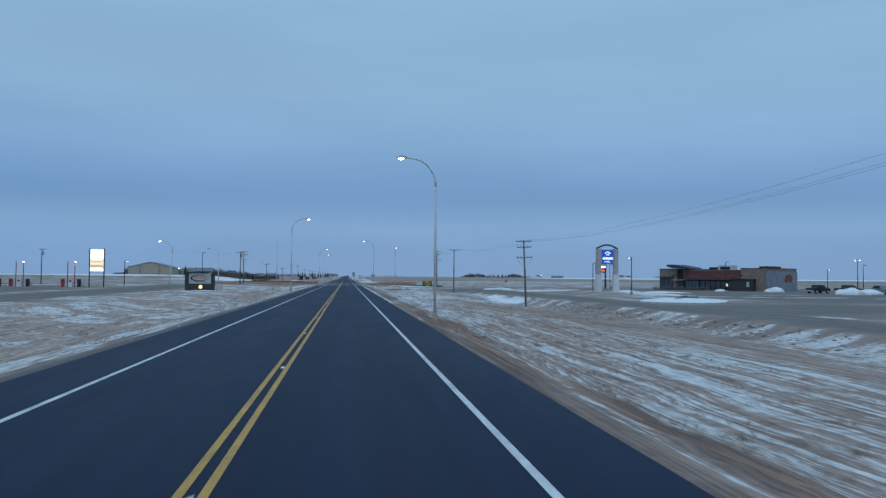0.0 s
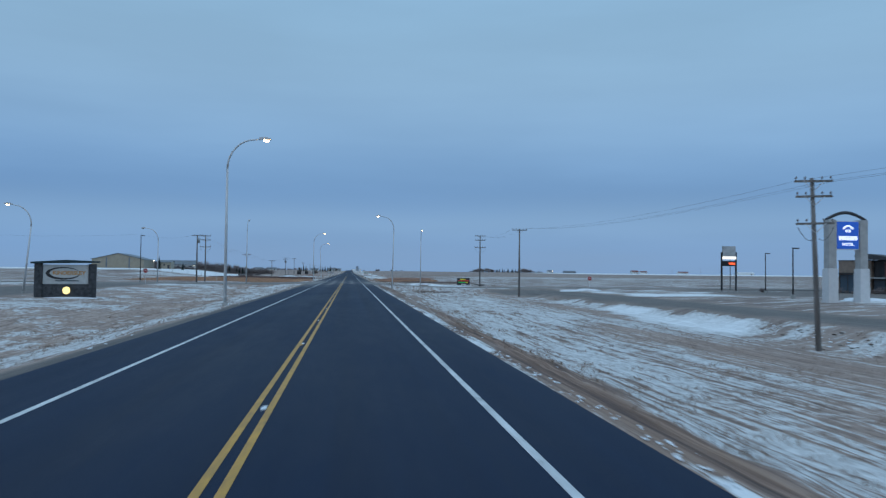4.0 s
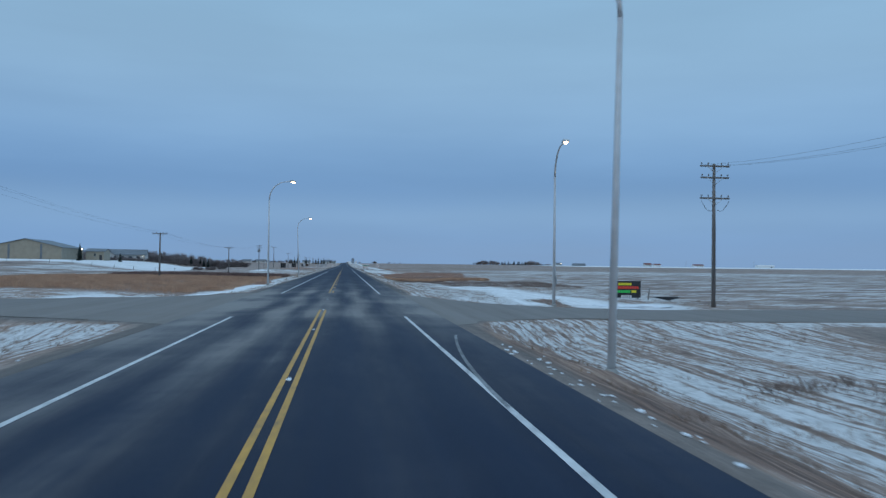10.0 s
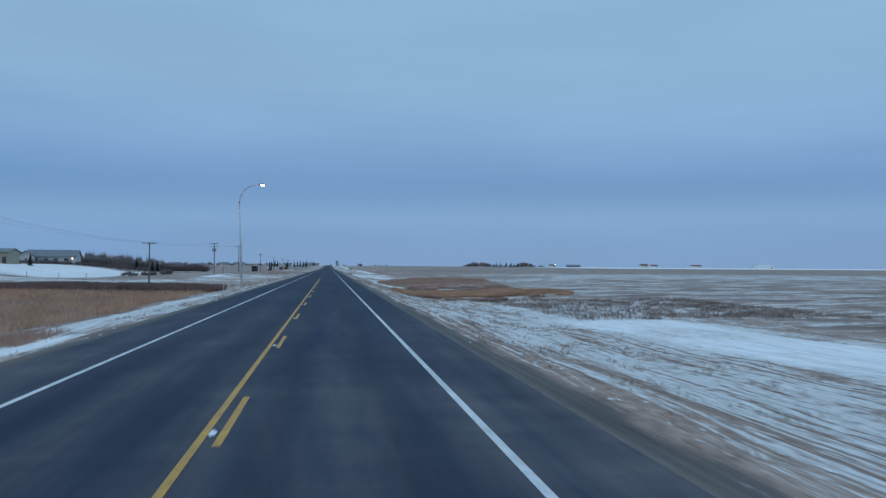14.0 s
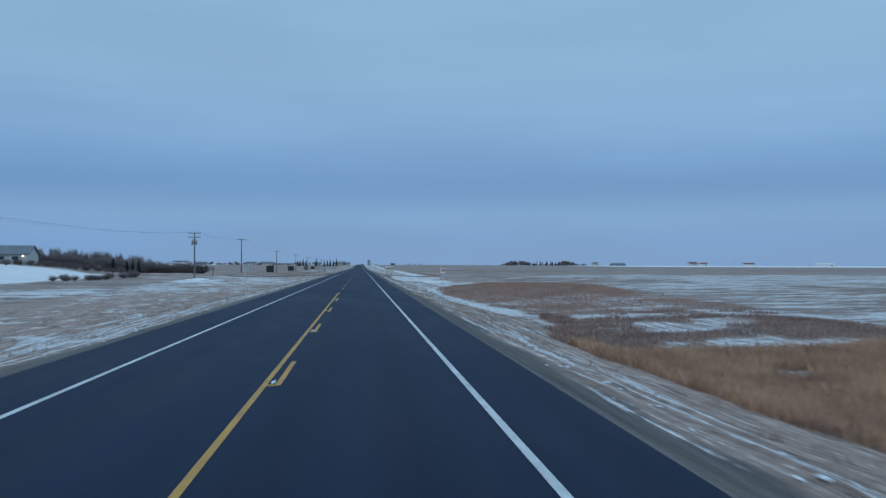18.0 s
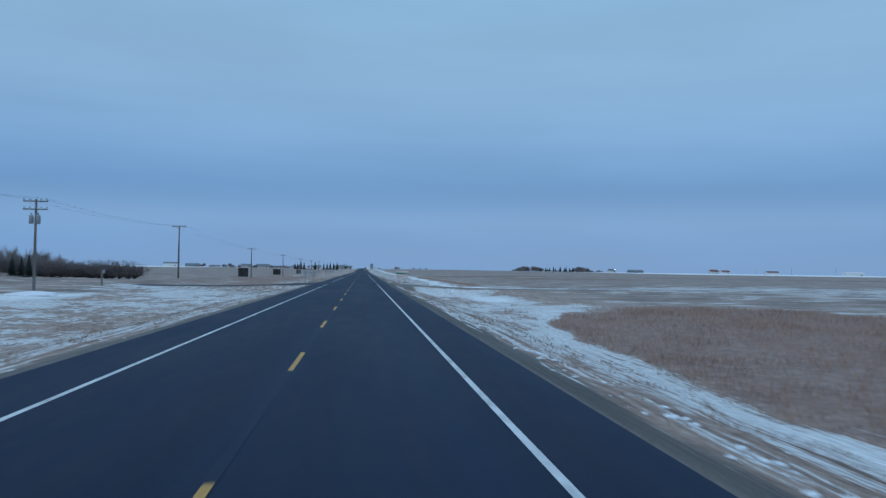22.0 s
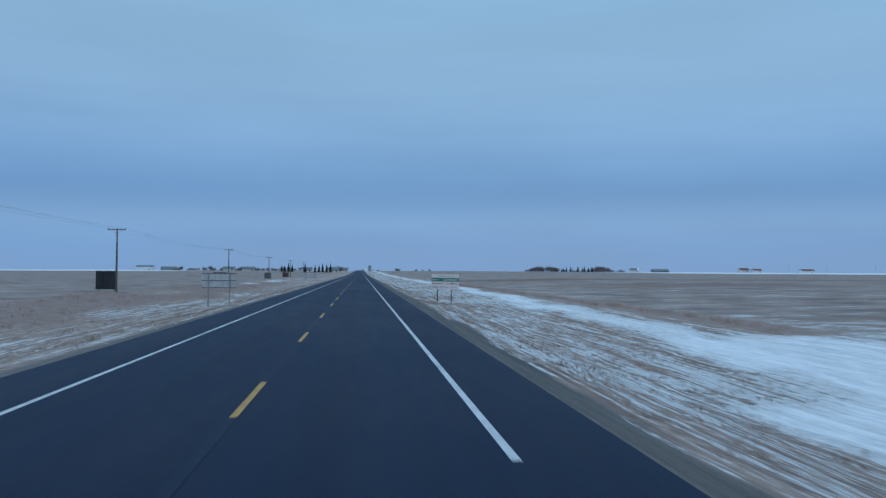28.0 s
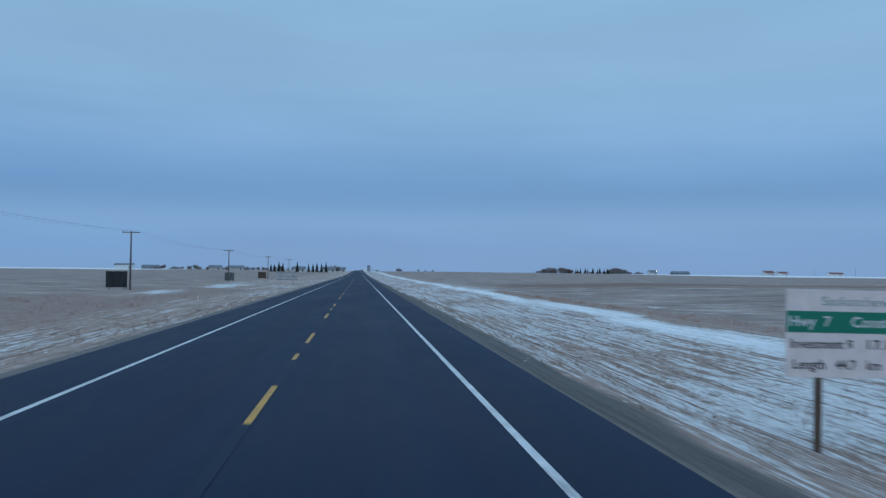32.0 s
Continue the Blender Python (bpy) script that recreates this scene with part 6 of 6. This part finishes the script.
rnd = random.Random(5)
tree_kinds = [bare_tree(6.6, 2.0, 30, 18, 1, "pale bare tree in a farm shelter belt", "bare_tree", 1.5, M_TWIG_PALE), bare_tree(7.4, 2.3, 32, 18, 2, "pale bare tree in a farm shelter belt", "bare_tree", 1.5, M_TWIG_PALE)]
bush_kinds = [bare_tree(3.6, 3.0, 70, 20, 3, "dense dark leafless bush in a shelter belt", "bare_bush", 1.7), bare_tree(3.0, 2.7, 64, 20, 4, "dense dark leafless bush in a shelter belt", "bare_bush", 1.7)]
far_kinds = [bare_tree(7.5, 4.2, 60, 14, 8, "rounded bare tree in a distant shelter belt", "bare_tree", 3.0, M_TWIG_PALE), bare_tree(6.4, 4.4, 60, 14, 9, "rounded bare tree in a distant shelter belt", "bare_bush", 3.0, M_TWIG_PALE)]
spruce_kinds = [spruce(6.0, 1.6, 6), spruce(6.8, 1.6, 7)]
used = set()


def plant(kinds, x, y, size=1.0, sink=0.0):
    k = kinds[rnd.randrange(len(kinds))]
    m = on_ground(x, y, rnd.random() * 360, -sink)
    if k in used:
        k = copy_thing(k, m)
    else:
        used.add(k)
        k.matrix_basis = m
    k.scale = (size,) * 3
    return k


for i in range(64):
    f = i / 63
    plant(bush_kinds, -112 + 60 * f + rnd.uniform(-1, 1), 562 + 29 * f + rnd.uniform(-2, 2), rnd.uniform(0.85, 1.1) * (0.95 + 0.2 * f))
for i in range(150):
    f = i / 149
    plant(tree_kinds, -155 + 92 * f + rnd.uniform(-2, 2), 566 + 24 * f + rnd.uniform(0, 9), rnd.uniform(0.66, 0.9) * (0.86 + 0.06 * f) * (1 - 0.3 * smooth(0.88, 1.0, f)))
for i in range(44):
    plant(bush_kinds, -150 + 1.35 * i + rnd.uniform(-0.6, 0.6), 528 + 0.3 * i + rnd.uniform(-1.5, 1.5), rnd.uniform(0.4, 0.55))
for x, y, s in ((-92.8, 466, 0.95), (-88.5, 500, 0.65), (-75.6, 576, 0.8), (-70.4, 572.5, 0.72), (-69.0, 573.5, 0.66), (-66.5, 571, 0.78)):
    plant(spruce_kinds, x, y, s)
for i in range(48):
    plant(bush_kinds, -140 + 1.5 * i + rnd.uniform(-0.5, 0.5), 536 + rnd.uniform(-1.5, 1.5) + 0.55 * i, rnd.uniform(0.42, 0.6))
for i in range(24):
    plant(bush_kinds, -54.5 + 0.25 * i + rnd.uniform(-1.8, 1.8), 476 + 1.3 * i + rnd.uniform(-2, 2), rnd.uniform(0.26, 0.52))
for i in range(14):
    plant(bush_kinds, 80.8 + 0.95 * i * 0.55 + rnd.uniform(-0.3, 0.3), 188.2 - 0.95 * i + rnd.uniform(-0.3, 0.3), rnd.uniform(0.2, 0.38))
for x, y in ((49.6, 104.8), (50.6, 103.2), (47.2, 101.0), (51.4, 108.0)):
    plant(bush_kinds, x, y, rnd.uniform(0.16, 0.3))
plant(bush_kinds, 72, 196, 0.32)
# far shelter belts on both sides
for x0, x1, n in ((316, 340, 6), (350, 376, 7)):
    for i in range(n):
        plant(spruce_kinds, x0 + (x1 - x0) * i / (n - 1) + rnd.uniform(-3, 3), 1735 + rnd.uniform(-6, 6), rnd.uniform(0.9, 1.7))
for x0, reach in ((296, 24), (390, 17)):
    for k in range(20):
        dx = rnd.uniform(-reach, reach)
        plant(far_kinds, x0 + dx, 1742 + rnd.uniform(-8, 8), 1.3 * (1 - (abs(dx) / (1.4 * reach)) ** 2) * rnd.uniform(0.85, 1.1))
for i in range(30):
    plant(bush_kinds, 268 + 160 * i / 29 + rnd.uniform(-2, 2), 1740 + rnd.uniform(-3, 3), rnd.uniform(0.8, 1.2))
for i in range(60):
    plant(far_kinds, -250 + 165 * i / 59 + rnd.uniform(-4, 4), 1600 + rnd.uniform(-30, 30), rnd.uniform(0.35, 0.85))
for x, y in ((-82, 1360), (-79, 1362), (-75, 1364), (-71, 1361), (-58, 1368), (-48, 1380), (-44, 1384), (-40, 1382), (-36, 1390), (-32, 1400)):
    plant(spruce_kinds, x, y, rnd.uniform(1.2, 1.6))
for x, y, s in ((-30, 1560, 2.2), (-26, 1570, 2.4), (-34, 1565, 1.8), (66, 1900, 1.6), (70, 1905, 1.2), (100, 1900, 1.0), (112, 1902, 0.9), (125, 1905, 0.9), (8, 2600, 1.6), (48, 2650, 1.4)):
    plant(bush_kinds, x, y, s)


# ---- grass, reeds and snow clods ----
def blades(name, spots, height, width, lean, mat, label, category):
    """Thin upright blades, each one triangle pair, at an (n, 3) array of roots."""
    r = np.random.RandomState(len(name))
    n = len(spots)
    a = r.rand(n) * 2 * np.pi
    h = height * (0.45 + 0.75 * r.rand(n))
    w = width * (0.6 + 0.8 * r.rand(n))
    side = np.stack([np.cos(a), np.sin(a), np.zeros(n)], 1) * w[:, None]
    b = r.rand(n) * 2 * np.pi
    out = np.stack([np.cos(b), np.sin(b), np.zeros(n)], 1) * (lean * h * r.rand(n))[:, None]
    up = np.stack([np.zeros(n), np.zeros(n), h], 1)
    v = np.stack([spots - side, spots + side, spots + side * 0.5 + out * 0.4 + up * 0.6, spots + out + up], 1).reshape(-1, 3)
    i = np.arange(n, dtype=np.int32)[:, None] * 4
    tri = np.concatenate([i, i + 1, i + 2, i, i + 2, i + 3], 1).reshape(-1)
    me = bpy.data.meshes.new(name)
    me.vertices.add(len(v))
    me.vertices.foreach_set("co", v.astype(np.float32).reshape(-1))
    me.loops.add(len(tri))
    me.loops.foreach_set("vertex_index", tri)
    me.polygons.add(2 * n)
    me.polygons.foreach_set("loop_start", np.arange(0, 6 * n, 3, dtype=np.int32))
    me.update(calc_edges=True)
    me.materials.append(mat)
    return tagged(new(name, me), label, category, kind="stuff")


def blade_material(name, dark, light):
    m = bpy.data.materials.new(name)
    m.use_nodes = True
    n, l = m.node_tree.nodes, m.node_tree.links
    g = n.new("ShaderNodeNewGeometry")
    co = n.new("ShaderNodeTexCoord").outputs["Object"]
    f = math_node(n, l, "MULTIPLY_ADD", g.outputs["Random Per Island"], 0.35, math_node(n, l, "MULTIPLY_ADD", noise_node(n, l, co, 0.45, 4), 1.3, -0.27))
    l.new(ramp_node(n, l, f, (0.25, dark), (0.85, light)), n["Principled BSDF"].inputs["Base Color"])
    n["Principled BSDF"].inputs["Roughness"].default_value = 0.85
    return m


M_REED = blade_material("dry_reeds", (0.27, 0.150, 0.115), (0.60, 0.385, 0.285))
M_STRAW = blade_material("dead_grass_straw", (0.17, 0.11, 0.08), (0.46, 0.34, 0.26))


def scatter(n, x0, x1, y0, y1, layer, keep, seed, clump=0.0, bare=9.0):
    """Roots on the land where the named layer is over keep."""
    r = np.random.RandomState(seed)
    x, y = x0 + (x1 - x0) * r.rand(n), y0 + (y1 - y0) * r.rand(n)
    if clump:
        m = max(1, n // 18)
        cx, cy = x0 + (x1 - x0) * r.rand(m), y0 + (y1 - y0) * r.rand(m)
        pick = r.randint(0, m, n)
        x, y = cx[pick] + r.randn(n) * clump, cy[pick] + r.randn(n) * clump
    lay = ground_layers(x, y)
    ok = lay["snow"] < bare
    if layer:
        ok &= lay[layer] > keep + 0.25 * value_noise(x / 3, y / 5, 21)
    ok &= (x > ROAD_R + 1.0) | (x < ROAD_L - 1.0)
    ok &= layer_gravel(x, y) < 0.4
    x, y = x[ok], y[ok]
    return np.stack([x, y, rough_land(x, y) - 0.02], 1)


reeds = [scatter(1500, -10.3, -8.7, 279, 283.5, "", 0, 11, 0.3), scatter(150000, 9, 52, 354, 486, "reed", 0.35, 1, 0.9), scatter(14000, -42, -14, 555, 725, "reed", 0.5, 3, 0.4), scatter(9000, 25, 29.5, 575, 760, "reed", 0.3, 8, 0.3)]
blades("dry_reeds", np.concatenate(reeds), 0.34, 0.008, 0.45, M_REED, "brown dry reeds filling the ditch", "reeds")
gold = [scatter(120000, 8.5, 34, 339, 358, "reed", 0.35, 7, 0.5), scatter(110000, -50, -9, 256, 342, "reed", 0.4, 2, 0.8)]
blades("golden_grass", np.concatenate(gold), 0.46, 0.008, 0.5, blade_material("golden_grass_stems", (0.35, 0.188, 0.118), (0.72, 0.455, 0.30)), "tall golden dry grass in the ditch", "grass")
shrubs = [scatter(60000, -46, -9.5, 341, 366, "reed", 0.35, 9, 0.6)]
blades("red_shrubs", np.concatenate(shrubs), 0.85, 0.011, 0.7, blade_material("dark_red_twigs", (0.125, 0.072, 0.064), (0.30, 0.195, 0.168)), "dark reddish leafless shrubs beyond the golden grass", "shrubs")
brush = [scatter(60000, 8.5, 34, 327, 343, "reed", 0.45, 14, 0.5), scatter(50000, 9, 40, 356, 384, "reed", 0.45, 15, 0.6)]
blades("brown_brush", np.concatenate(brush), 0.26, 0.008, 0.9, blade_material("brown_brush_stems", (0.15, 0.10, 0.086), (0.36, 0.258, 0.22)), "low dark brown brush round the golden grass", "brush")
tufts = [scatter(900, 12.0, 18, 193, 200.5, "", 0, 12, 0.2), scatter(16000, 18, 40, 300, 332, "", 0, 13, 0.35)]
blades("grey_tufts", np.concatenate(tufts), 0.3, 0.014, 0.8, blade_material("grey_brown_stems", (0.14, 0.10, 0.085), (0.34, 0.25, 0.21)), "low grey-brown weed tufts in the snow", "grass")
straw = [scatter(60000, 6.6, 17, 0, 700, "", 0, 4, 0.22, 0.62), scatter(45000, -17, -6.9, 10, 700, "", 0, 5, 0.22, 0.62), scatter(25000, 17, 40, 60, 320, "", 0, 6, 0.3, 0.62)]
blades("dead_grass", np.concatenate(straw), 0.15, 0.012, 0.9, M_STRAW, "short dead straw-coloured grass poking through snow", "grass")


def clods(name, n, x0, x1, y0, y1, size, seed, mat, label, category):
    """Small lumps strewn along a strip of land."""
    r = random.Random(seed)
    src = bmesh.new()
    bmesh.ops.create_icosphere(src, subdivisions=1, radius=1.0)
    base = np.array([v.co[:] for v in src.verts])
    tris = np.array([[v.index for v in f.verts] for f in src.faces])
    src.free()
    vs, fs = [], []
    for i in range(n):
        x, y = r.uniform(x0, x1), r.uniform(y0, y1)
        if abs(y - SIDE_Y) < 17 or abs(y - 533) < 10:
            continue
        s = size * r.uniform(0.4, 1.5)
        k = np.array([s * r.uniform(0.6, 1.2), s * r.uniform(0.8, 2.2), s * r.uniform(0.15, 0.4)])
        jit = np.random.RandomState(i).uniform(0.75, 1.25, base.shape)
        z = float(rough_land(np.array([x]), np.array([y]))[0])
        fs.append(tris + len(vs) * len(base))
        vs.append(base * jit * k + (x, y, z + 0.02))
    me = bpy.data.meshes.new(name)
    me.from_pydata(np.concatenate(vs).tolist(), [], np.concatenate(fs).tolist())
    me.materials.append(mat)
    return tagged(new(name, me), label, category, kind="stuff")


clods("snow_clods", 400, 5.75, 8.6, 80, 680, 0.03, 1, M_SNOW, "small hard snow lumps strewn along the shoulder", "snow lumps")
clods("snow_clods", 420, 5.42, 5.85, 68, 165, 0.045, 8, M_SNOW, "small snow lumps along the edge of the asphalt", "snow lumps")
clods("snow_clods", 600, -8.8, -6.1, 20, 680, 0.05, 2, M_SNOW, "small hard snow lumps strewn along the shoulder", "snow lumps")
clods("snow_clods", 260, 29.6, 32.3, 38, 125, 0.11, 3, M_SNOW, "broken hard snow lumps beside the service road", "snow lumps")
clods("dirt_clods", 380, 29.5, 32.6, 38, 125, 0.11, 5, M_EARTH, "frozen lumps of churned brown earth beside the service road", "earth lumps")
clods("snow_clods", 80, 5.42, 6.1, 160, 203, 0.055, 6, M_SNOW, "flat snow lumps left by the plough along the shoulder", "snow lumps")
clods("snow_clods", 120, 6.6, 7.3, 250, 352, 0.05, 7, M_SNOW, "flat snow lumps left by the plough along the shoulder", "snow lumps")
clods("snow_clods", 240, 6.4, 7.3, 395, 524, 0.08, 4, M_SNOW, "broken ridge of snow lumps along the shoulder", "snow lumps")
# Flat white lumps at a regular pitch stand in for centre-line markers.
for i in range(-2, 33):
    y = float(np.interp(i, (-2, 0, 5, 15, 18, 28, 31, 32), (7.7, 29.7, 84.8, 194.8, 228.2, 341.7, 376.6, 388.2)))
    bm = bmesh.new()
    bmesh.ops.create_icosphere(bm, subdivisions=2, radius=1.0)
    for v in bm.verts:
        k = 1 + 0.9 * noise.noise(v.co * 1.7 + Vector((i * 3.1, 0, 0)))
        v.co = Vector((v.co.x * 0.045 * k, v.co.y * 0.17 * k, v.co.z * 0.012))
    lump = part("white_spot", bm, M_SNOW)
    lump.location = (0.02 * ((i * 7) % 3 - 1), y, 0.006)
    tagged(lump, "small flat white spot on the centre line", "ice patch", "ice patches")
